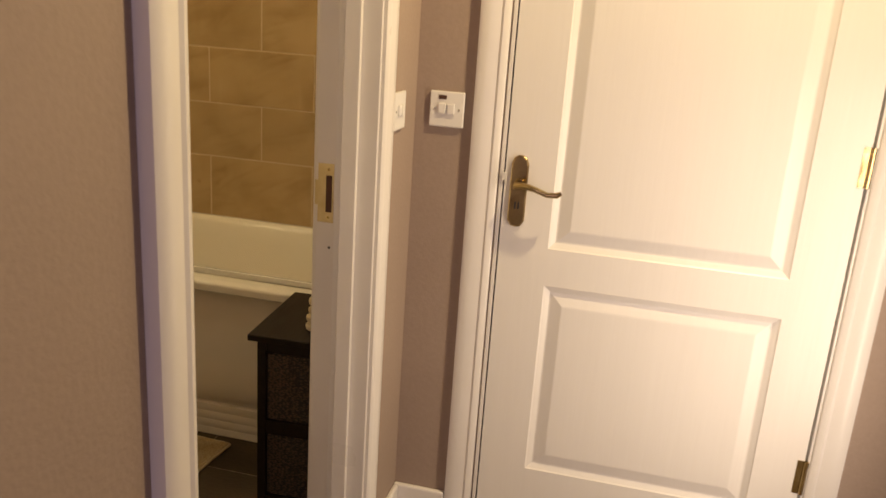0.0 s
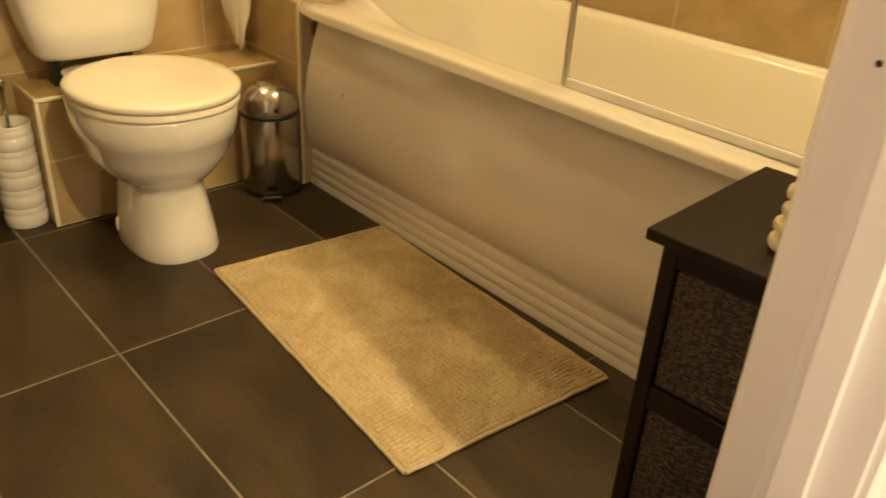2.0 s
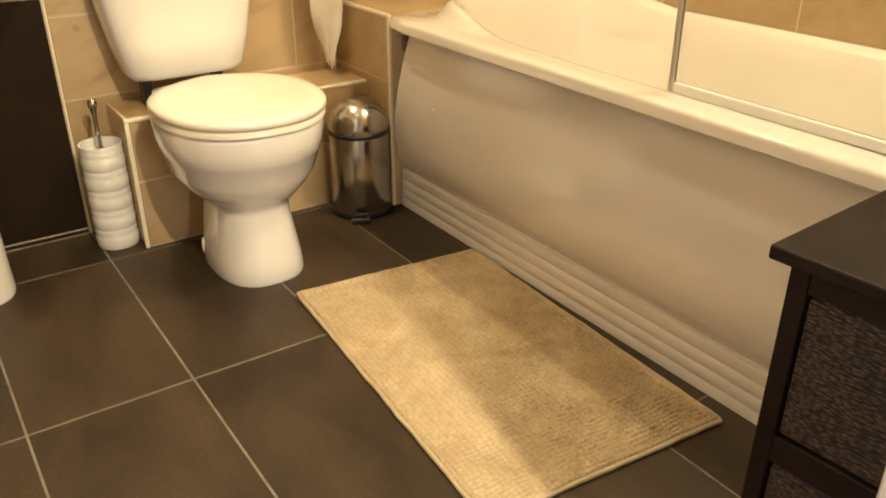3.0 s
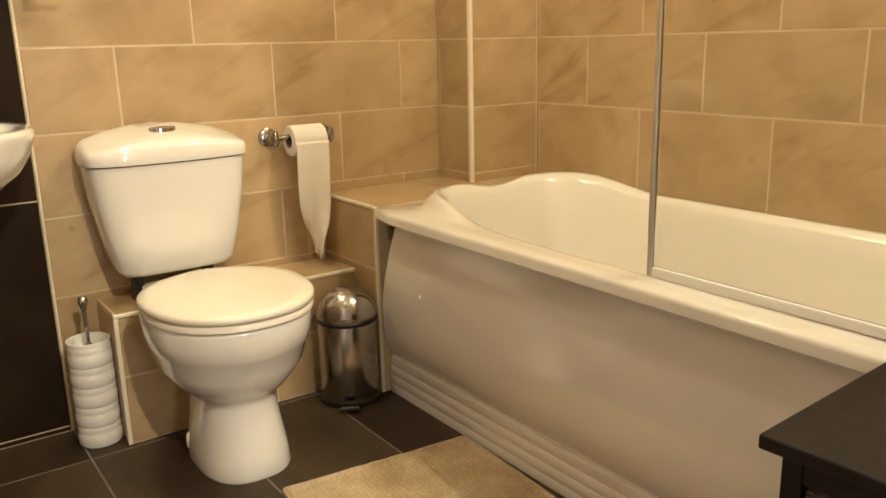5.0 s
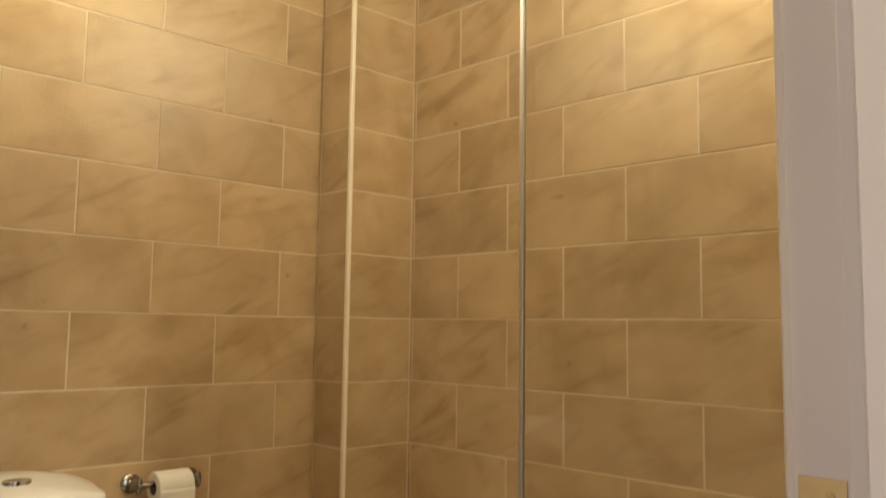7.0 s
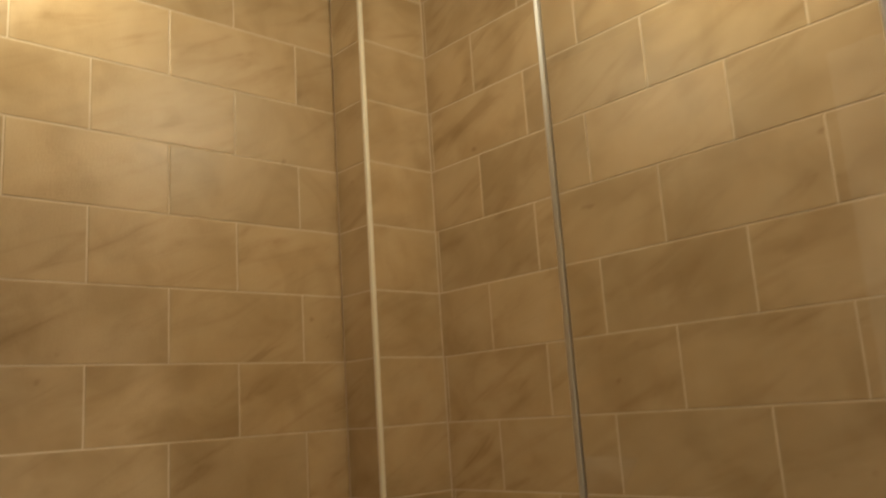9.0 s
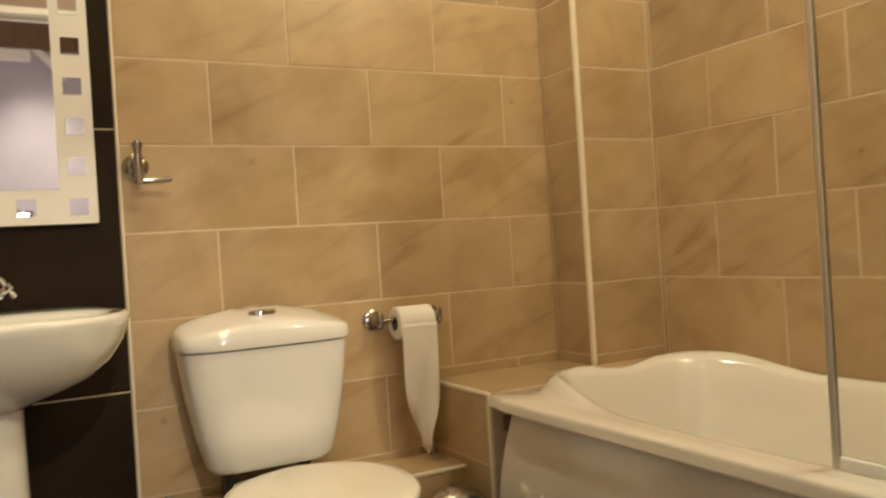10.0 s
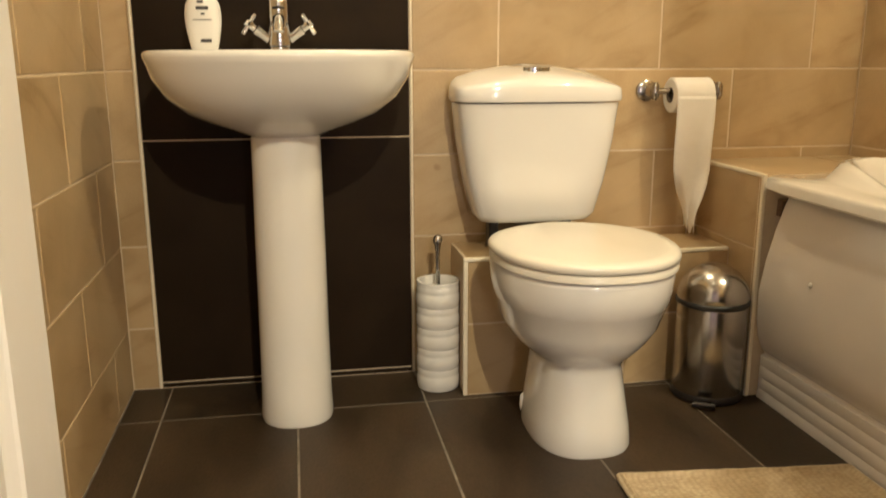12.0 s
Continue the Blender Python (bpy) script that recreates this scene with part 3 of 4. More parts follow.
    tube(bm, [(2.026, y - 0.0009, 0.875), (2.026, y + 0.001, 0.875)], 0.0032)
    part("screw_hole", bm, black_plastic, d)


bath_doorway()


def door_leaf_mesh(width, height, thick, panels):
    """A moulded panel door in its own frame: x along the width, y from 0 (the front) to thick, z up."""
    bm = bmesh.new()
    gx = sorted({0.0, width, *[p[0] for p in panels], *[p[1] for p in panels]})
    gz = sorted({0.0, height, *[p[2] for p in panels], *[p[3] for p in panels]})

    def quad(a, b, c, d):
        bm.faces.new([bm.verts.new(v) for v in (a, b, c, d)])

    for side, y0, sgn in (("front", 0.0, 1), ("back", thick, -1)):
        for x0, x1 in zip(gx, gx[1:]):
            for z0, z1 in zip(gz, gz[1:]):
                if any(p[0] <= x0 and x1 <= p[1] and p[2] <= z0 and z1 <= p[3] for p in panels):
                    continue
                quad((x0, y0, z0), (x1, y0, z0), (x1, y0, z1), (x0, y0, z1))
        for x0, x1, z0, z1 in panels:
            steps = ((0, 0), (0.003, 0.003), (0.016, 0.010), (0.020, 0.010), (0.026, 0.008), (0.048, 0.0015), (0.052, 0.001))
            rings = [[(x0 + i, y0 + sgn * d, z0 + i), (x1 - i, y0 + sgn * d, z0 + i), (x1 - i, y0 + sgn * d, z1 - i), (x0 + i, y0 + sgn * d, z1 - i)] for i, d in steps]
            loft(bm, rings, False, True)
    quad((0, 0, 0), (0, thick, 0), (0, thick, height), (0, 0, height))
    quad((width, 0, 0), (width, thick, 0), (width, thick, height), (width, 0, height))
    quad((0, 0, height), (width, 0, height), (width, thick, height), (0, thick, height))
    quad((0, 0, 0), (width, 0, 0), (width, thick, 0), (0, thick, 0))
    bmesh.ops.remove_doubles(bm, verts=bm.verts[:], dist=0.0001)
    return bm


def lever_handle(parent, x, y, z, sx):
    """A lever on a long arched brass plate, on a face that looks towards -y; sx is the way the lever points."""
    bm = bmesh.new()
    prof = [(-0.021, -0.072), (-0.012, -0.086), (0, -0.089), (0.012, -0.086), (0.021, -0.072), (0.021, 0.068), (0.016, 0.082), (0.006, 0.089), (-0.006, 0.089), (-0.016, 0.082), (-0.021, 0.068)]
    rings = [[(x + u * s, y - d, z - 0.02 + v * (1 - (1 - s) * 0.3)) for u, v in prof] for s, d in ((1, 0), (1, 0.005), (0.86, 0.008))]
    loft(bm, rings)
    plate = part("handle_plate", bm, brass, parent, "polished brass handle plate")
    bm = bmesh.new()
    tube(bm, [(x, y - 0.006, z), (x, y - 0.03, z)], [0.011, 0.009])
    tube(bm, [(x - 0.004 * sx, y - 0.034, z), (x + 0.02 * sx, y - 0.044, z + 0.003), (x + 0.045 * sx, y - 0.046, z - 0.002), (x + 0.075 * sx, y - 0.046, z - 0.012),
              (x + 0.098 * sx, y - 0.045, z - 0.011), (x + 0.108 * sx, y - 0.043, z - 0.005)], [0.010, 0.0085, 0.007, 0.0065, 0.007, 0.0055])
    part("lever", bm, brass, plate, smooth=True)
    bm = boxes(((x - 0.006, y - 0.0092, z - 0.063), (x - 0.002, y - 0.0078, z - 0.045)), ((x + 0.002, y - 0.0092, z - 0.063), (x + 0.006, y - 0.0078, z - 0.045)))
    part("keyhole", bm, black_plastic, plate)


PANELS = [(0.122, 0.685, 0.234, 0.752), (0.122, 0.685, 0.848, 1.880)]


def hall_door():
    y = HALL_N - 0.008
    d = thing("door_1", (2.365, y, 0.01), "closed white moulded two-panel hall door", "door", kind="structure")
    bm = door_leaf_mesh(0.800, 2.03, 0.04, PANELS)
    bmesh.ops.translate(bm, verts=bm.verts[:], vec=(2.366, y, 0.008))
    leaf = part("leaf", bm, door_paint, d)
    lever_handle(d, 2.402, y, 1.012, 1)
    for z in (1.133, 0.36, 1.85):
        bm = bmesh.new()
        tube(bm, [(3.170, y - 0.004, z - 0.045), (3.170, y - 0.004, z + 0.045)], 0.0055)
        box(bm, (3.150, y - 0.0015, z - 0.045), (3.169, y + 0.001, z + 0.045))
        part("hinge", bm, brass, d, "tarnished brass hinge")
    bm = boxes(((2.360, y - 0.002, 1.015), (2.368, y + 0.01, 1.035)))
    part("latch", bm, white_plastic, d)
    f = thing("door_frame", (2.77, HALL_N, 0), "white gloss painted frame round the hall door", "door frame", kind="structure")
    part("jamb", boxes(((2.352, HALL_N - 0.006, 0), (2.362, HALL_N + 0.1, 2.05)), bevel=0.002), paint, f)
    part("jamb", boxes(((3.173, HALL_N - 0.006, 0), (3.190, HALL_N + 0.1, 2.05)), bevel=0.002), paint, f)
    part("jamb", boxes(((2.352, HALL_N - 0.006, 2.05), (3.190, HALL_N + 0.1, 2.06)), bevel=0.002), paint, f)
    for x, sx in ((2.348, -1), (3.180, 1)):
        part("architrave", moulding(bmesh.new(), (x, HALL_N, 0), (x, HALL_N, 2.12), (0, -1, 0), 0.072, 0.020, (sx, 0, 0)), paint, f, smooth=True, angle=30)
    part("architrave", moulding(bmesh.new(), (2.35, HALL_N, 2.054), (3.18, HALL_N, 2.054), (0, -1, 0), 0.066, 0.020, (0, 0, 1)), paint, f, smooth=True, angle=30)


hall_door()


def bath_door():
    hinge = Vector((1.992, -2.004, 0.0))
    d = thing("door_2", hinge, "open white moulded two-panel bathroom door", "door", kind="structure")
    turn = Matrix.Translation(hinge) @ Matrix.Rotation(radians(180 + 2.4), 4, "Z")
    bm = door_leaf_mesh(0.745, 2.03, 0.036, [(0.115, 0.63, 0.234, 0.752), (0.115, 0.63, 0.848, 1.880)])
    bmesh.ops.translate(bm, verts=bm.verts[:], vec=(0, 0, 0.008))
    bmesh.ops.transform(bm, matrix=turn, verts=bm.verts[:])
    part("leaf", bm, door_paint, d)


bath_door()


def skirting(lo, hi):
    bm = boxes((lo, hi), bevel=0.006)
    return structure("baseboard", bm, paint, "white painted hall skirting board", "skirting")


skirting((HALL, HALL_N - 0.016, 0), (2.275, HALL_N, 0.122))
skirting((HALL, OPEN_R + 0.070, 0), (HALL + 0.016, HALL_N - 0.017, 0.122))
skirting((HALL, HALL_S, 0), (HALL + 0.016, OPEN_L - 0.093, 0.122))
skirting((3.254, HALL_N - 0.016, 0), (HALL_E, HALL_N, 0.122))
skirting((HALL_E - 0.016, HALL_S, 0), (HALL_E, HALL_N - 0.017, 0.122))
skirting((HALL + 0.017, HALL_S, 0), (HALL_E - 0.017, HALL_S + 0.016, 0.122))


def switch(at, along, out, label, neon):
    """A square white switch plate with two rockers."""
    at, along, out = Vector(at), Vector(along), Vector(out)
    s = thing("light_switch", at, label, "switch")

    def slab(u0, u1, v0, v1, d0, d1, bevel=0.0015):
        ps = [at + along * u + Vector((0, 0, v)) + out * d for u, v, d in ((u0, v0, d0), (u1, v1, d1))]
        lo = [min(a, b) for a, b in zip(*ps)]
        hi = [max(a, b) for a, b in zip(*ps)]
        return boxes((lo, hi), bevel=bevel)

    part("plate", slab(-0.043, 0.043, -0.043, 0.043, 0, 0.009, 0.003), white_plastic, s)
    for u in (-0.011, 0.011):
        part("rocker", slab(u - 0.009, u + 0.009, -0.010, 0.014, 0.009, 0.0145), white_plastic, s)
    for u in (-0.031, 0.031):
        bm = bmesh.new()
        p = at + along * u
        tube(bm, [p + out * 0.0085, p + out * 0.0100], 0.003)
        part("screw", bm, steel, s)
    if neon:
        part("indicator", slab(-0.021, -0.001, 0.024, 0.034, 0.009, 0.0105, 0.0005), dark_hole, s, "dark red indicator window")


def stair_side():
    s = thing("staircase", (HALL_E, -1.3, 1.5), "white sloping stair string on the hall wall", "staircase", kind="structure")
    bm = bmesh.new()
    prof = [(-1.40, 2.24), (-1.34, 2.24), (-1.22, 2.12), (-1.22, 2.06)]
    loft(bm, [[(x, y, z) for y, z in prof] for x in (HALL_E - 0.045, HALL_E)])
    part("stair_string", bm, paint, s)
    part("beam", boxes(((HALL_E - 0.045, HALL_S + 0.02, 2.17), (HALL_E, -1.405, 2.24)), bevel=0.003), paint, s)
    part("tread_soffit", boxes(((HALL_E - 0.03, HALL_S + 0.02, 2.245), (HALL_E, -0.96, CEILING - 0.003))), timber, s, "brown timber above the stair string")


stair_side()


switch((2.209, HALL_N, 1.173), (1, 0, 0), (0, -1, 0), "white double switch with a red indicator", True)
switch((HALL, -1.10, 1.178), (0, 1, 0), (1, 0, 0), "white plastic double light switch", False)


# ---- bathroom things ----
def smooth_step(a, b, x):
    t = max(0.0, min(1.0, (x - a) / (b - a)))
    return t * t * (3 - 2 * t)


BATH_Y, BATH_Z = -0.745, 0.551


def bath():
    x0, x1, y0, y1 = 0.316, EAST - 0.008, BATH_Y, NORTH - 0.002
    cx, cy = 1.17, -0.355
    b = thing("bath", (cx, cy, 0), "white acrylic bath with a shaped headrest", "bath")
    n = 120

    def outer(inset, z):
        ring = []
        for k in range(n):
            a = 2 * math.pi * k / n
            c, s = math.cos(a), math.sin(a)
            hx = (x1 - inset - cx) if c > 0 else (cx - x0 - inset)
            hy = (y1 - inset - cy) if s > 0 else (cy - y0 - inset)
            p = 26
            r = 1 / ((abs(c) / hx) ** p + (abs(s) / hy) ** p) ** (1 / p)
            ring.append((cx + r * c, cy + r * s, z))
        return ring

    def inner(grow, z, lift, power=4.0):
        ring = []
        for k in range(n):
            a = 2 * math.pi * k / n
            c, s = math.cos(a), math.sin(a)
            hx = (0.775 if c > 0 else 0.80) + grow
            hy = (0.318 if s > 0 else 0.315) + grow
            r = 1 / ((abs(c) / hx) ** power + (abs(s) / hy) ** power) ** (1 / power)
            x, y = cx + r * c, cy + r * s
            # the rim at the head narrows and rises in two soft humps
            y += 0.020 * smooth_step(1.05, 0.50, x) * smooth_step(-0.45, -0.66, y)
            hump = 0.041 - 0.020 * math.exp(-((y + 0.335) / 0.085) ** 2)
            dz = lift * hump * smooth_step(0.74, 0.44, x) * smooth_step(-0.695, -0.625, y)
            ring.append((x, y, z + dz))
        return ring

    z = BATH_Z
    bm = bmesh.new()
    rings = [outer(0.005, z - 0.031), outer(0, z - 0.027), outer(0, z - 0.010), outer(0.0015, z - 0.004), outer(0.006, z), inner(0.034, z + 0.000, 0.06, 6.0),
             inner(0.024, z + 0.001, 0.45, 5.8), inner(0.015, z + 0.002, 0.86, 5.6), inner(0.006, z + 0.002, 1.0, 5.4), inner(-0.004, z - 0.002, 0.98, 5.2), inner(-0.014, z - 0.018, 0.9, 4.8), inner(-0.028, z - 0.07, 0.6, 4.4),
             inner(-0.05, z - 0.17, 0.2), inner(-0.075, z - 0.27, 0), inner(-0.11, z - 0.35, 0, 3.2), inner(-0.17, z - 0.385, 0, 2.8), inner(-0.26, z - 0.395, 0, 2.5)]
    loft(bm, rings, False, True)
    part("tub", bm, acrylic, b, smooth=True, angle=50)
    # front panel with a rounded body and a grooved plinth
    prof = [(-0.672, 0.523), (-0.690, 0.490), (-0.705, 0.430), (-0.715, 0.350), (-0.719, 0.270), (-0.716, 0.200), (-0.708, 0.155), (-0.697, 0.126), (-0.690, 0.118), (-0.690, 0.112),
            (-0.6970, 0.109), (-0.6975, 0.086), (-0.6962, 0.083), (-0.6975, 0.080), (-0.6980, 0.057), (-0.6967, 0.054), (-0.6980, 0.051), (-0.6985, 0.028), (-0.6972, 0.025),
            (-0.6985, 0.022), (-0.6990, 0.0), (-0.640, 0.0), (-0.640, 0.523)]
    bm = bmesh.new()
    loft(bm, [[(0.3185 + 0.034 * smooth_step(0.24, 0.50, zz), y, zz) for y, zz in prof]] + [[(x, y, zz) for y, zz in prof] for x in (1.0, x1)])
    part("panel", bm, panel_mat, b, "glossy white rounded bath panel", smooth=True, angle=35)
    bm = boxes(((0.3165, -0.632, 0.002), (0.350, -0.60, 0.515)), ((0.3165, -0.690, 0.455), (0.336, -0.6325, 0.495)), bevel=0.002)
    part("batten", bm, timber, b, "bare timber batten behind the panel")
    bm = bmesh.new()
    tube(bm, [(0.508, -0.7150 - 0.006 * math.sin(a), 0.338) for a in (math.pi / 2 * k / 8 for k in range(9))], [0.0065 * math.cos(math.pi / 2 * k / 8.3) for k in range(9)], 20)
    part("screw_cap", bm, porcelain, b, "small bright screw cap", smooth=True, angle=60)
    bm = bmesh.new()
    turned(bm, (1.55, -0.355, BATH_Z - 0.397), [(0.001, 0.006), (0.03, 0.006), (0.034, 0.003), (0.034, 0.0)])
    part("waste", bm, chrome, b, smooth=True)
    return b


bath()


def bath_screen():
    y = -0.672
    s = thing("bath_screen", (1.61, y, BATH_Z), "clear glass bath screen standing on the rim", "shower screen")
    pane = part("pane", boxes(((1.244, y - 0.003, BATH_Z + 0.022), (EAST - 0.03, y + 0.003, 2.02)), bevel=0.001), glass, s)
    pane.visible_shadow = False
    part("edge_strip", boxes(((1.232, y - 0.006, BATH_Z + 0.0025), (1.244, y + 0.006, 2.02)), bevel=0.002), satin, s, "slim satin metal edge strip")
    part("bottom_seal", boxes(((1.245, y - 0.007, BATH_Z + 0.003), (EAST - 0.03, y + 0.007, BATH_Z + 0.0215)), bevel=0.003), white_plastic, s, "pale plastic seal")
    part("wall_channel", boxes(((EAST - 0.029, y - 0.014, BATH_Z + 0.003), (EAST - 0.007, y + 0.014, 2.02)), bevel=0.002), chrome, s)


bath_screen()


def toilet():
    cy = -1.203
    t = thing("toilet", (0.4, cy, 0), "white close-coupled toilet with its lid closed", "toilet")
    rings = [superring(0.40, cy, z, f, b, h, p) for z, f, b, h, p in (
        (0.0, 0.156, 0.150, 0.108, 2.6), (0.010, 0.159, 0.150, 0.111, 2.6), (0.05, 0.152, 0.150, 0.106, 2.6), (0.12, 0.140, 0.155, 0.096, 2.5), (0.172, 0.131, 0.16, 0.090, 2.4),
        (0.186, 0.130, 0.16, 0.090, 2.4), (0.198, 0.140, 0.17, 0.104, 2.3), (0.212, 0.155, 0.18, 0.124, 2.2), (0.235, 0.174, 0.19, 0.146, 2.15), (0.270, 0.196, 0.20, 0.168, 2.15), (0.318, 0.215, 0.205, 0.181, 2.15),
        (0.322, 0.219, 0.206, 0.184, 2.15), (0.352, 0.227, 0.21, 0.189, 2.15), (0.386, 0.232, 0.21, 0.191, 2.15), (0.394, 0.230, 0.21, 0.189, 2.15), (0.397, 0.224, 0.205, 0.184, 2.15))]
    part("pan", loft(bmesh.new(), rings), porcelain, t, smooth=True, angle=50)
    part("seat", loft(bmesh.new(), [superring(0.405, cy, z, f, 0.18, h, 2.2) for z, f, h in ((0.3985, 0.228, 0.189), (0.401, 0.233, 0.194), (0.412, 0.233, 0.194), (0.4155, 0.229, 0.190))]),
         seat_mat, t, smooth=True, angle=50)
    rings = [superring(0.405, cy, z, f, 0.182, h, 2.2) for z, f, h in ((0.418, 0.231, 0.192), (0.421, 0.236, 0.197), (0.431, 0.236, 0.197), (0.436, 0.231, 0.192), (0.439, 0.21, 0.17), (0.441, 0.12, 0.09))]
    part("lid", loft(bmesh.new(), rings), seat_mat, t, "ivory plastic lid", smooth=True, angle=60)
    for dy in (-0.075, 0.075):
        bm = bmesh.new()
        tube(bm, [(0.222, cy + dy - 0.02, 0.418), (0.222, cy + dy + 0.02, 0.418)], 0.012)
        part("hinge", bm, white_plastic, t, smooth=True)
    part("platform", loft(bmesh.new(), [superring(0.20, cy, z, 0.06, 0.10, h, 4) for z, h in ((0.355, 0.10), (0.39, 0.125), (0.398, 0.125))]), porcelain, t, smooth=True, angle=50)
    cyc = cy - 0.018

    def slab(z, xf, h, p=5.0, bow=0.0, xb=0.012):
        return [(x + (bow * (1 - ((y - cyc) / h) ** 2) if x > 0.1 else 0), y, zz) for x, y, zz in superring((xf + xb) / 2, cyc, z, (xf - xb) / 2, (xf - xb) / 2, h, p)]

    rings = [slab(0.424, 0.135, 0.125), slab(0.428, 0.148, 0.140), slab(0.445, 0.160, 0.152, 5, 0.006), slab(0.52, 0.168, 0.171, 5, 0.010), slab(0.62, 0.174, 0.189, 5, 0.012), slab(0.714, 0.178, 0.200, 5, 0.014)]
    part("cistern", loft(bmesh.new(), rings), porcelain, t, smooth=True, angle=50)

    def lidring(z, xf, h, dome, p=5.0):
        return [(x, y, zz + dome * (1 - ((y - cyc) / 0.2) ** 2) - 0.9 * dome * smooth_step(0.02, 0.20, x)) for x, y, zz in slab(z, xf, h, p, 0.014, 0.008)]

    rings = [lidring(0.7165, 0.176, 0.194, 0), lidring(0.718, 0.186, 0.204, 0), lidring(0.724, 0.188, 0.206, 0), lidring(0.752, 0.186, 0.204, 0.008), lidring(0.764, 0.181, 0.199, 0.018),
             lidring(0.771, 0.168, 0.186, 0.026), lidring(0.774, 0.130, 0.13, 0.028, 4), lidring(0.775, 0.09, 0.06, 0.028, 3)]
    part("cistern_lid", loft(bmesh.new(), rings), porcelain, t, "domed porcelain cistern lid", smooth=True, angle=55)
    bm = bmesh.new()
    loft(bm, [superring(0.108, cyc, z, r * 0.62, r * 0.62, r, 2.0, 32) for z, r in ((0.775, 0.034), (0.7955, 0.034), (0.7975, 0.030))])
    button = part("flush_button", bm, chrome, t, "chrome dual flush button", smooth=True)
    part("button_gap", boxes(((0.090, cyc - 0.001, 0.7970), (0.126, cyc + 0.001, 0.7984))), black_plastic, button)
    for dy in (-0.118, 0.07):
        part("cistern_bracket", boxes(((0.065, cy + dy - 0.012, 0.352), (0.110, cy + dy + 0.012, 0.4235)), bevel=0.005), black_plastic, t, "black fixing under the cistern")
    for dy in (-1, 1):
        bm = bmesh.new()
        turned(bm, (0.335, cy + dy * 0.092, 0.045), [(0.012, -0.030), (0.016, -0.012), (0.014, 0.012), (0.006, 0.020)], 20)
        part("fixing_cap", bm, porcelain, t, smooth=True)


toilet()


def basin():
    cy = -1.817
    b = thing("basin", (0.22, cy, 0), "white pedestal basin with a wide oval bowl", "basin")

    def ring(z, front, half, p=2.4, back=0.205, cx=0.21):
        return superring(cx, cy, z, front, back, half, p, 72)

    rings = [ring(0.655, 0.075, 0.080, 2.6, 0.10), ring(0.668, 0.092, 0.108, 2.5, 0.12), ring(0.682, 0.125, 0.152, 2.4, 0.15), ring(0.705, 0.165, 0.204, 2.4, 0.18), ring(0.738, 0.202, 0.243, 2.4, 0.2),
             ring(0.778, 0.228, 0.268, 2.4), ring(0.808, 0.241, 0.277, 2.4), ring(0.820, 0.246, 0.282, 2.4), ring(0.828, 0.245, 0.281, 2.4), ring(0.833, 0.238, 0.274, 2.4, 0.2),
             ring(0.832, 0.214, 0.250, 2.3, 0.10), ring(0.822, 0.202, 0.238, 2.3, 0.09), ring(0.780, 0.180, 0.21, 2.2, 0.08), ring(0.735, 0.14, 0.16, 2.1, 0.06), ring(0.715, 0.07, 0.08, 2, 0.03)]
    rings = [[(max(x, 0.0015), y, z + (0.006 * smooth_step(0.13, 0.03, x) if z > 0.8 else 0)) for x, y, z in r] for r in rings]
    part("bowl", loft(bmesh.new(), rings), porcelain, b, smooth=True, angle=60)
    rings = [superring(x, cy, z, f, bk, h, 2.3, 48) for z, x, f, bk, h in ((0, 0.20, 0.096, 0.12, 0.083), (0.01, 0.20, 0.098, 0.12, 0.085), (0.06, 0.20, 0.088, 0.12, 0.082), (0.20, 0.20, 0.080, 0.12, 0.080),
                                                                              (0.40, 0.20, 0.080, 0.12, 0.079), (0.56, 0.20, 0.079, 0.12, 0.077), (0.664, 0.205, 0.078, 0.12, 0.076))]
    part("pedestal", loft(bmesh.new(), rings), porcelain, b, smooth=True, angle=60)
    bm = bmesh.new()
    tube(bm, [(0.402, cy, 0.792), (0.396, cy, 0.793)], 0.012, 24)
    part("overflow", bm, chrome, b, smooth=True)


basin()


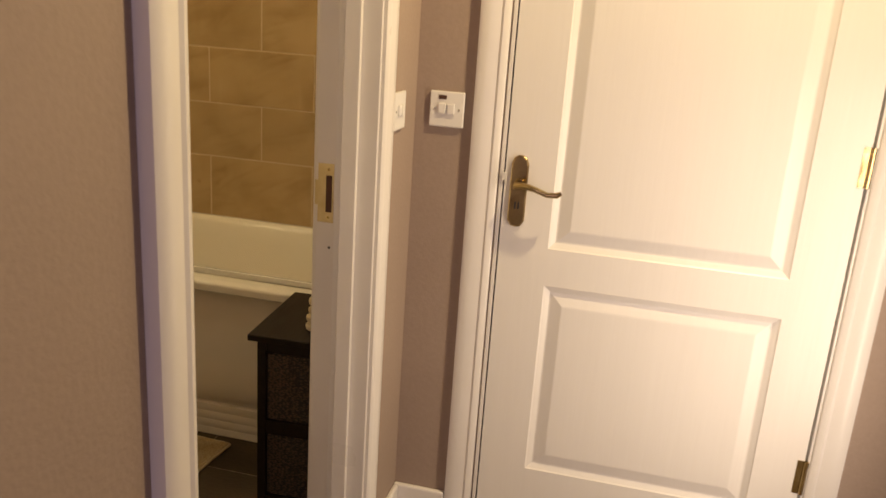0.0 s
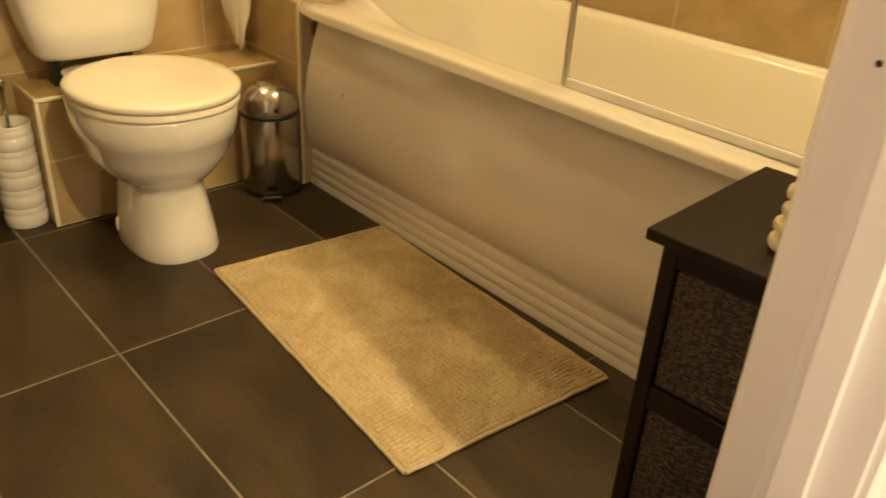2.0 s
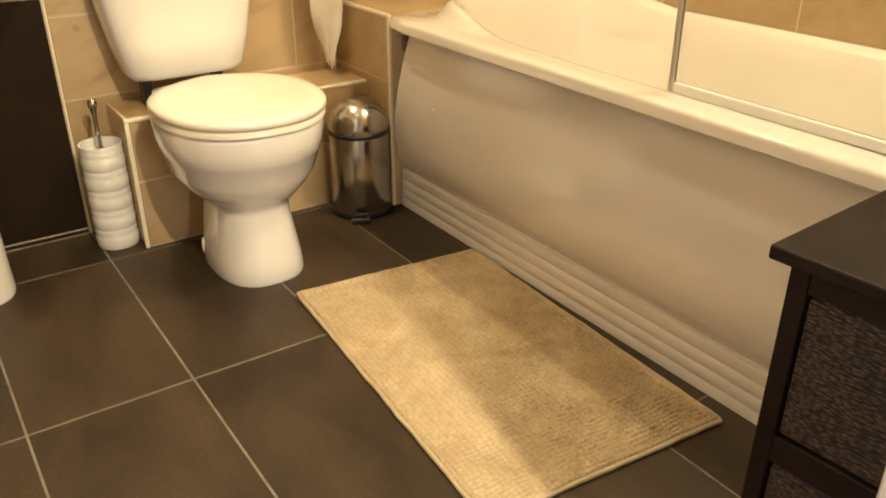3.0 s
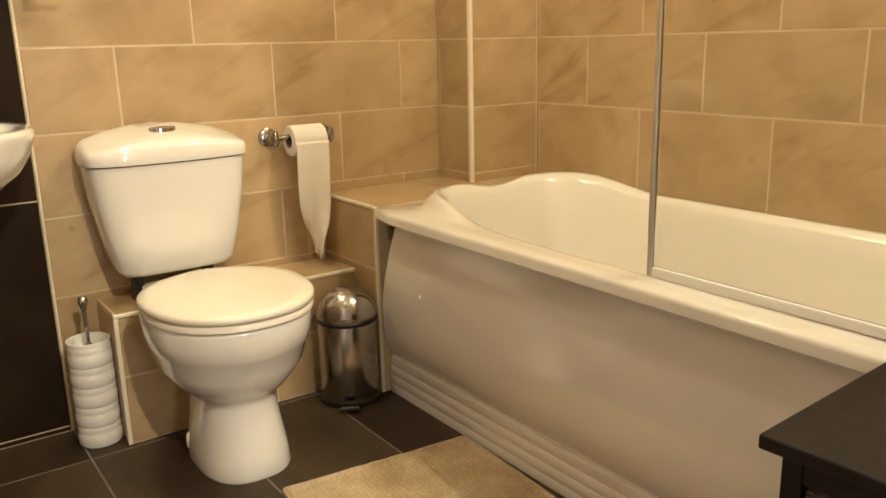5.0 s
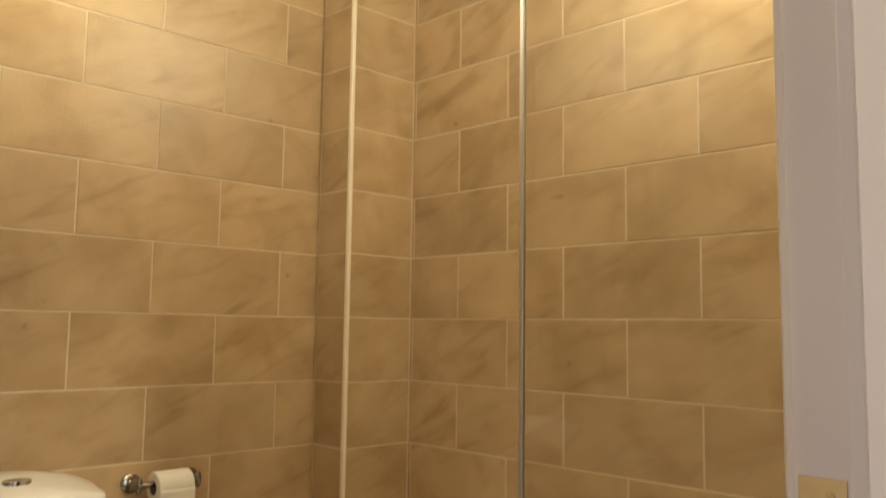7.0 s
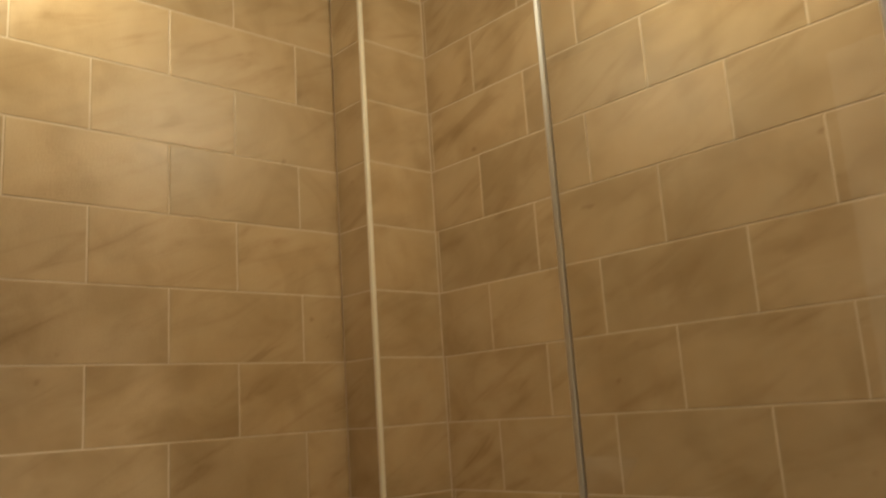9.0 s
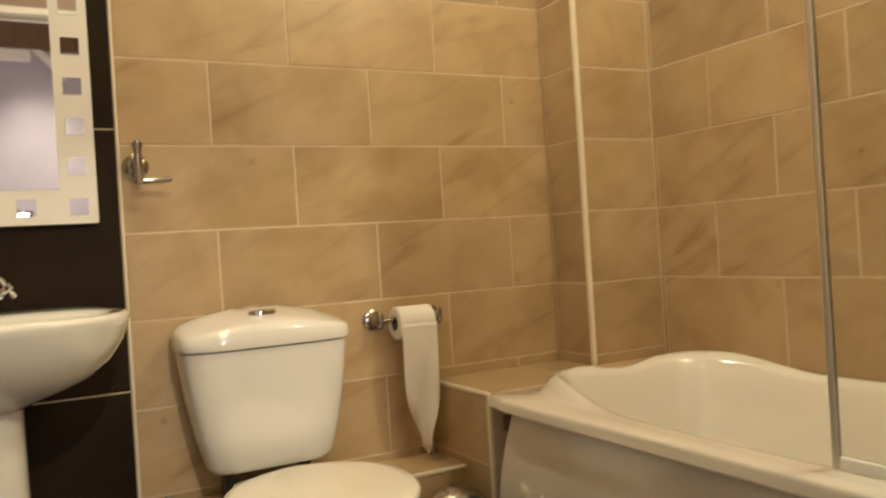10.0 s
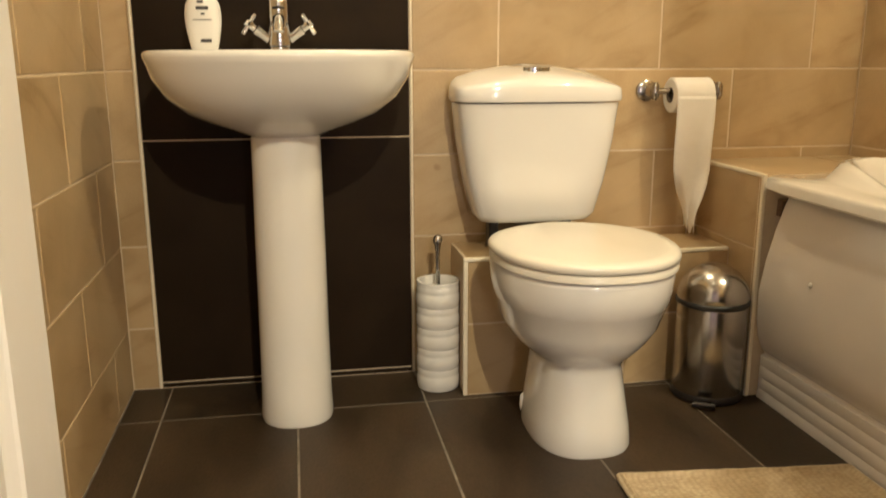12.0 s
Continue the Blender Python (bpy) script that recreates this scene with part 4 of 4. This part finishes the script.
def basin_tap():
    cy, x, z = -1.822, 0.085, 0.836
    t = thing("basin_tap", (x, cy, z), "chrome mixer tap with two cross handles", "tap")
    bm = bmesh.new()
    turned(bm, (x, cy, z), [(0.026, 0), (0.026, 0.006), (0.020, 0.012), (0.018, 0.03)])
    part("base", bm, chrome, t, smooth=True)
    bm = bmesh.new()
    tube(bm, [(x, cy, z + 0.012), (x + 0.002, cy, z + 0.035), (x + 0.008, cy, z + 0.080), (x + 0.012, cy, z + 0.106), (x + 0.013, cy, z + 0.113), (x + 0.013, cy, z + 0.115)],
         [0.0290, 0.0255, 0.0240, 0.0235, 0.0200, 0.0120], 24)
    body = part("body", bm, chrome, t, smooth=True, angle=60)
    bm = bmesh.new()
    tube(bm, [(x + 0.012, cy, z + 0.068), (x + 0.050, cy, z + 0.066), (x + 0.082, cy, z + 0.058), (x + 0.096, cy, z + 0.046), (x + 0.098, cy, z + 0.038)], [0.0150, 0.0135, 0.0125, 0.0120, 0.0115], 18)
    part("spout", bm, chrome, t, smooth=True)
    bm = bmesh.new()
    tube(bm, [(x + 0.030, cy - 0.012, z + 0.0905), (x + 0.034, cy, z + 0.0925), (x + 0.030, cy + 0.012, z + 0.0905)], 0.0032, 10)
    part("lever_gap", bm, black_plastic, body, "dark slot under the tap's cap")
    for s in (-1, 1):
        bm = bmesh.new()
        tube(bm, [(x, cy + 0.012 * s, z + 0.018), (x + 0.006, cy + 0.036 * s, z + 0.034), (x + 0.010, cy + 0.052 * s, z + 0.046)], [0.012, 0.010, 0.012], 16)
        arm = part("valve_arm", bm, chrome, t, smooth=True)
        c = Vector((x + 0.014, cy + 0.066 * s, z + 0.056))
        d = Vector((0.25, 0.78 * s, 0.57)).normalized()
        bm = bmesh.new()
        tube(bm, [c - d * 0.016, c + d * 0.010], 0.008, 14)
        u = d.orthogonal().normalized()
        v = d.cross(u)
        for w in ((u + v).normalized(), (u - v).normalized()):
            tube(bm, [c - w * 0.026, c - w * 0.019, c, c + w * 0.019, c + w * 0.026], [0.0045, 0.006, 0.0045, 0.006, 0.0045], 12)
        part("cross_handle", bm, chrome, arm, smooth=True)
    bm = bmesh.new()
    tube(bm, [(x - 0.027, cy - 0.004, z + 0.004), (x - 0.027, cy - 0.004, z + 0.165)], 0.0022, 10)
    tube(bm, [(x - 0.027, cy - 0.004, z + 0.160), (x - 0.027, cy - 0.004, z + 0.170)], 0.0045, 12)
    part("waste_rod", bm, chrome, t, smooth=True)


basin_tap()


def soap_dispenser():
    c = Vector((0.110, -1.985, 0.836))
    s = thing("soap_dispenser", c, "white pump bottle of liquid hand soap", "soap")
    rings = [superring(c.x, c.y, c.z + z, d, d, h, 2.4, 32) for z, h, d in ((0, 0.026, 0.017), (0.003, 0.029, 0.019), (0.02, 0.033, 0.021), (0.05, 0.038, 0.023), (0.075, 0.0395, 0.023), (0.095, 0.037, 0.022),
                                                                           (0.11, 0.030, 0.020), (0.12, 0.019, 0.016), (0.124, 0.013, 0.013), (0.128, 0.012, 0.012))]
    part("bottle", loft(bmesh.new(), rings), white_plastic, s, smooth=True, angle=60)
    bm = bmesh.new()
    turned(bm, c, [(0.014, 0.128), (0.0145, 0.142), (0.012, 0.145), (0.005, 0.146), (0.0045, 0.163)], 24)
    box(bm, (c.x - 0.010, c.y - 0.014, c.z + 0.163), (c.x + 0.012, c.y + 0.014, c.z + 0.173), 0.003)
    tube(bm, [(c.x + 0.008, c.y, c.z + 0.168), (c.x + 0.034, c.y, c.z + 0.166), (c.x + 0.042, c.y, c.z + 0.158)], [0.005, 0.0045, 0.004])
    part("pump", bm, white_plastic, s, smooth=True)
    x = c.x + 0.0225
    for ya, yb, za, zb, d in ((-0.009, 0.004, 0.099, 0.104, 0), (-0.012, 0.014, 0.085, 0.092, 0.0005), (-0.002, 0.006, 0.074, 0.078, 0.0008), (-0.02, 0.02, 0.063, 0.0645, 0),
                             (-0.006, 0.017, 0.016, 0.023, -0.0018)):
        part("print", boxes(((x - 0.002 + d, c.y + ya, c.z + za), (x + 0.0012 + d, c.y + yb, c.z + zb))), ink, s, "dark printed mark")


soap_dispenser()


def wall_mirror():
    y0, y1, z0, z1, b = -2.070, -1.562, 1.026, 1.746, 0.079
    m = thing("mirror", (0.002, (y0 + y1) / 2, z0), "mirror with a white border of small mirror squares", "mirror")
    part("backing", boxes(((0.003, y0, z0), (0.018, y1, z1)), bevel=0.0015), frosted, m, "frosted white border")
    part("mirror_glass", boxes(((0.0175, y0 + b, z0 + b), (0.0192, y1 - b, z1 - b))), silver, m)
    s = 0.0195
    squares = []
    for k in range(5):
        y = y0 + b / 2 + (y1 - y0 - b) * k / 4
        squares += [(y, z0 + b / 2), (y, z1 - b / 2)]
    for k in range(1, 7):
        z = z0 + b / 2 + (z1 - z0 - b) * k / 7
        squares += [(y0 + b / 2, z), (y1 - b / 2, z)]
    for y, z in squares:
        part("mirror_square", boxes(((0.0175, y - s, z - s), (0.0190, y + s, z + s))), silver, m)
    hang = Matrix.Translation((0.0075, (y0 + y1) / 2, 0)) @ Matrix.Rotation(radians(1.4), 4, "Z") @ Matrix.Translation((0, -(y0 + y1) / 2, 0))
    for ob in m.children:
        ob.data.transform(hang)


wall_mirror()


def robe_hook():
    y, z = -1.474, 1.156
    h = thing("towel_hook", (0.001, y, z), "chrome wall holder with a short side arm", "hook")
    bm = bmesh.new()
    tube(bm, [(0.001, y, z), (0.009, y, z), (0.016, y, z)], [0.030, 0.030, 0.021], 28)
    part("rosette", bm, dim_chrome, h, smooth=True)
    bm = bmesh.new()
    tube(bm, [(0.010, y, z), (0.040, y, z + 0.004), (0.056, y, z + 0.010)], [0.014, 0.011, 0.011], 16)
    tube(bm, [(0.056, y, z + 0.056), (0.056, y, z + 0.050), (0.056, y, z + 0.038), (0.056, y, z + 0.032), (0.056, y, z - 0.026), (0.056, y, z - 0.040), (0.056, y, z - 0.046)],
         [0.005, 0.011, 0.011, 0.0085, 0.0105, 0.0115, 0.007], 18)
    part("post", bm, dim_chrome, h, smooth=True)
    bm = bmesh.new()
    tube(bm, [(0.056, y - 0.004, z - 0.038), (0.058, y + 0.025, z - 0.039), (0.062, y + 0.066, z - 0.037), (0.062, y + 0.072, z - 0.037)], [0.0075, 0.007, 0.007, 0.004], 14)
    part("arm", bm, dim_chrome, h, smooth=True)


robe_hook()


def roll_holder():
    z, y0, y1 = 0.735, -0.893, -0.720
    h = thing("toilet_roll_holder", (0.001, -0.80, z), "chrome wall bracket for a toilet roll", "roll holder")
    for y in (y0, y1):
        bm = bmesh.new()
        tube(bm, [(0.001, y, z), (0.010, y, z), (0.015, y, z)], [0.027, 0.027, 0.018], 28)
        tube(bm, [(0.012, y, z), (0.028, y, z), (0.034, y, z), (0.055, y, z)], [0.011, 0.011, 0.015, 0.011], 16)
        tube(bm, [(0.060, y, z - 0.022), (0.060, y, z - 0.012), (0.060, y, z + 0.012), (0.060, y, z + 0.022)], [0.006, 0.011, 0.011, 0.006], 16)
        part("bracket", bm, dim_chrome, h, smooth=True)
    bm = bmesh.new()
    tube(bm, [(0.060, y0, z), (0.060, y1, z)], 0.008, 16)
    part("bar", bm, dim_chrome, h, smooth=True)
    r = thing("toilet_roll", (0.060, -0.800, z), "white toilet roll with a long twisted tail", "toilet roll")
    ra, rb, ya, yb = 0.044, 0.020, -0.852, -0.748
    ang = [2 * math.pi * k / 36 for k in range(36)]
    bm = bmesh.new()
    loft(bm, [[(0.060 + rr * math.cos(a), y, z - 0.010 + rr * math.sin(a)) for a in ang] for rr, y in ((rb, ya), (ra - 0.003, ya), (ra, ya + 0.003), (ra, yb - 0.003), (ra - 0.003, yb), (rb, yb), (rb, ya))], False, False)
    part("roll", bm, paper, r, smooth=True)
    bm = bmesh.new()
    loft(bm, [[(0.060 + rr * math.cos(a), y, z - 0.010 + rr * math.sin(a)) for a in ang] for rr, y in ((0.0195, ya - 0.001), (0.0195, yb + 0.001), (0.0183, yb + 0.001), (0.0183, ya - 0.001), (0.0195, ya - 0.001))], False, False)
    part("core", bm, cardboard, r, "grey cardboard core", smooth=True)
    # hanging tail, tapering and twisting to a torn end
    cols, rows = 14, 40
    grid = []
    for i in range(rows + 1):
        f = i / rows
        zz = z - 0.012 - 0.330 * f
        half = 0.052 * (1 - 0.10 * f) * (1 - 0.62 * smooth_step(0.55, 0.97, f))
        mid = -0.800 + 0.012 * smooth_step(0.3, 1, f)
        twist = 1.1 * smooth_step(0.60, 1.0, f)
        row = []
        for j in range(cols + 1):
            u = 2 * j / cols - 1
            fold = 0.006 * math.sin(5 * u + 2 + 3 * f) * f
            yy, xx = u * half * math.cos(twist), u * half * math.sin(twist) + fold
            row.append((0.060 + ra + 0.0015 - 0.022 * smooth_step(0.1, 1, f) + xx, mid + yy, zz - (0.014 * (1 + math.sin(9 * u)) if i == rows else 0)))
        grid.append(row)
    bm = bmesh.new()
    loft(bm, grid, False, False, closed=False)
    tail = part("tail", bm, paper, r, smooth=True, angle=80)
    thick = tail.modifiers.new("thickness", "SOLIDIFY")
    thick.thickness = 0.0012


roll_holder()


def toilet_brush():
    c = (0.105, -1.462, 0)
    b = thing("toilet_brush", c, "toilet brush in a ribbed white ceramic holder", "toilet brush")
    prof = [(0.050, 0.0), (0.053, 0.003)]
    for k in range(5):
        z = 0.004 + k * 0.0535
        prof += [(0.0528, z), (0.0545, z + 0.0030), (0.0550, z + 0.016), (0.0545, z + 0.031), (0.0528, z + 0.0345), (0.0535, z + 0.038), (0.0535, z + 0.050), (0.0522, z + 0.0530)]
    prof += [(0.0540, 0.277), (0.053, 0.281), (0.047, 0.281), (0.046, 0.272), (0.046, 0.245)]
    bm = bmesh.new()
    turned(bm, c, prof, 40)
    part("holder", bm, porcelain, b, smooth=True, angle=60)
    bm = bmesh.new()
    turned(bm, c, [(0.0455, 0.246), (0.0455, 0.252), (0.012, 0.258), (0.009, 0.268)], 32)
    part("drip_cover", bm, steel, b, smooth=True)
    bm = bmesh.new()
    turned(bm, c, [(0.0055, 0.25), (0.0055, 0.355), (0.0075, 0.359), (0.0075, 0.369), (0.0105, 0.373), (0.0120, 0.382), (0.0095, 0.391), (0.004, 0.395)], 20)
    part("handle", bm, chrome, b, smooth=True)


toilet_brush()


def pedal_bin():
    c = (0.276, -0.812, 0)
    b = thing("pedal_bin", c, "small stainless steel pedal bin with a domed lid", "bin")
    bm = bmesh.new()
    turned(bm, c, [(0.084, 0.001), (0.087, 0.004), (0.087, 0.016), (0.084, 0.020)], 48)
    part("base", bm, black_plastic, b, smooth=True)
    bm = bmesh.new()
    turned(bm, c, [(0.083, 0.020), (0.0835, 0.022), (0.0835, 0.232), (0.082, 0.236)], 48)
    part("body", bm, steel, b, smooth=True, angle=50)
    bm = bmesh.new()
    turned(bm, c, [(0.084, 0.236), (0.087, 0.239), (0.087, 0.247), (0.084, 0.250)], 48)
    part("collar", bm, black_plastic, b, smooth=True)
    bm = bmesh.new()
    turned(bm, c, [(0.084, 0.2505)] + [(0.085 * math.cos(a), 0.254 + 0.082 * math.sin(a)) for a in [math.pi / 2 * k / 14 for k in range(14)]] + [(0.004, 0.336)], 48)
    part("lid", bm, steel, b, "domed stainless steel lid", smooth=True)
    d = Vector((0.86, -0.50, 0)).normalized()
    p = Vector(c)
    bm = bmesh.new()
    s = Vector((-d.y, d.x, 0))
    for w in (-0.02, 0.02):
        tube(bm, [p + d * 0.08 + s * w + Vector((0, 0, 0.010)), p + d * 0.112 + s * w + Vector((0, 0, 0.013))], 0.004, 8)
    tube(bm, [p + d * 0.112 - s * 0.026 + Vector((0, 0, 0.013)), p + d * 0.112 + s * 0.026 + Vector((0, 0, 0.013))], 0.007, 10)
    part("pedal", bm, black_plastic, b, smooth=True)


pedal_bin()


def bath_mat():
    corners = [Vector((0.640, -1.190, 0)), Vector((1.468, -1.256, 0)), Vector((1.511, -0.748, 0)), Vector((0.690, -0.712, 0))]
    m = thing("bath_mat", (1.08, -0.98, 0), "beige ribbed cotton bath mat on the floor", "bath mat")
    nu, nv = 400, 170
    rows = []
    for i in range(nu + 1):
        u = i / nu
        row = []
        for j in range(nv + 1):
            v = j / nv
            p = (corners[0] * (1 - u) + corners[1] * u) * (1 - v) + (corners[3] * (1 - u) + corners[2] * u) * v
            edge = min(u * 0.83, (1 - u) * 0.83, v * 0.5, (1 - v) * 0.5)
            wob = 0.004 * (noise.noise((u * 7, v * 5, 1.3)))
            worn = 0.5 + 0.5 * noise.noise((u * 5 + 3, v * 4, 2.0))
            rib = abs(math.sin(math.pi * u * 78 + 2.6 * noise.noise((u * 6, v * 9, 4.0))))
            loop = abs(math.sin(math.pi * v * 46 + 1.5 * noise.noise((u * 14, v * 5, 8.0))))
            h = 0.006 + 0.0085 * rib * (0.62 + 0.38 * loop) * (0.18 + 0.95 * worn) * (0.35 + 0.65 * smooth_step(0.25, 0.55, u + 0.25 * v)) + 0.0025 * noise.noise((u * 60, v * 40, 0))
            h += 0.005 * noise.noise((u * 9, v * 6, 7.7))
            if edge < 0.012:
                h = 0.007 + 0.006 * math.sin(math.pi * edge / 0.012)
            row.append((p.x + wob, p.y + wob * 0.6, max(h, 0.003)))
        rows.append(row)
    top = bmesh.new()
    loft(top, rows, False, False, closed=False)
    boundary = [e for e in top.edges if e.is_boundary]
    made = bmesh.ops.extrude_edge_only(top, edges=boundary)["geom"]
    for g in made:
        if isinstance(g, bmesh.types.BMVert):
            g.co.z = 0.0005
    part("cloth", top, mat_cloth, m, smooth=True, angle=70)
    for a, b in zip(corners, corners[1:] + corners[:1]):
        side = Vector((b.y - a.y, a.x - b.x, 0)).normalized() * 0.002
        bm = bmesh.new()
        tube(bm, [a.lerp(b, k / 30) + side * (1 + 1.5 * noise.noise((a.x * 9 + k * 0.5, a.y, 3))) + Vector((0, 0, 0.0052)) for k in range(31)], 0.0046, 8)
        part("hem", bm, hem_cloth, m, "pale stitched hem", smooth=True)


bath_mat()


def storage_cabinet():
    x0, x1, y0, y1, h = 1.772, 1.968, -1.078, -0.752, 0.566
    c = thing("storage_cabinet", ((x0 + x1) / 2, (y0 + y1) / 2, 0), "dark wooden cabinet with two woven basket drawers", "cabinet")
    pivot = Matrix.Translation((x0, y0, 0)) @ Matrix.Rotation(radians(3.4), 4, "Z") @ Matrix.Translation((-x0, -y0, 0))
    part("top", boxes(((x0 - 0.020, y0 - 0.018, h - 0.018), (x1, y1 + 0.005, h)), bevel=0.003), espresso, c)
    t = 0.024
    for x in (x0, x1 - t):
        for y in (y0, y1 - t):
            part("leg", boxes(((x, y, 0), (x + t, y + t, h - 0.018)), bevel=0.002), espresso, c)
    for x in (x0 + 0.006, x1 - t + 0.006):
        part("side_panel", boxes(((x, y0 + t, 0.06), (x + 0.010, y1 - t, h - 0.018)), bevel=0.001), espresso, c)
    part("back_panel", boxes(((x0 + t, y1 - 0.014, 0.06), (x1 - t, y1 - 0.006, h - 0.018))), espresso, c)
    for z0, z1 in ((0.05, 0.085), (0.275, 0.315), (h - 0.052, h - 0.019)):
        part("rail", boxes(((x0 + t, y0 + 0.002, z0), (x1 - t, y0 + 0.020, z1)), bevel=0.0015), espresso, c)
    for z in (0.075, 0.300):
        part("shelf", boxes(((x0 + 0.018, y0 + 0.021, z - 0.012), (x1 - 0.018, y1 - 0.016, z))), espresso, c)
    for z0, z1 in ((0.086, 0.270), (0.316, h - 0.056)):
        xa, xb, ya, yb, w = x0 + t + 0.003, x1 - t - 0.003, y0 + 0.007, y1 - 0.03, 0.008

        def rim(inset, z):
            return [(xa + inset, ya + inset, z), (xb - inset, ya + inset, z), (xb - inset, yb - inset, z), (xa + inset, yb - inset, z)]

        bm = loft(bmesh.new(), [rim(0.004, z0), rim(0, z0 + 0.004), rim(0, z1 - 0.004), rim(0.003, z1), rim(w, z1), rim(w, z0 + 0.008)])
        part("basket", bm, weave, c, "dark brown woven basket")
    for ob in c.children:
        ob.data.transform(pivot)


storage_cabinet()


def ornament():
    c = (1.906, -1.000, 0.5665)
    o = thing("ornament", c, "pale tiered ornament on the dark cabinet", "ornament")
    z = 0.0
    for r, hh in ((0.032, 0.024), (0.028, 0.022), (0.024, 0.022), (0.020, 0.026)):
        bm = bmesh.new()
        turned(bm, (c[0] + random.uniform(-0.003, 0.003), c[1], c[2] + z), [(r * 0.6, 0), (r * 0.95, hh * 0.25), (r, hh * 0.5), (r * 0.95, hh * 0.75), (r * 0.6, hh)], 20)
        part("tier", bm, pebble_mat, o, smooth=True)
        z += hh


ornament()


def downlight(x, y, group=""):
    d = thing("ceiling_light", (x, y, CEILING), "small recessed ceiling downlight", "ceiling light", group)
    bm = bmesh.new()
    turned(bm, (x, y, CEILING), [(0.030, -0.001), (0.032, -0.006), (0.042, -0.005), (0.044, -0.001)], 32, caps=False)
    part("bezel", bm, chrome, d, smooth=True)
    bm = bmesh.new()
    turned(bm, (x, y, CEILING), [(0.001, -0.002), (0.030, -0.002), (0.030, -0.001)], 32)
    part("bulb", bm, lamp_glass, d)


for lx, ly, watts in DOWNLIGHTS:
    downlight(lx, ly, "bathroom downlights")
downlight(HALL_SPOT.x, HALL_SPOT.y)
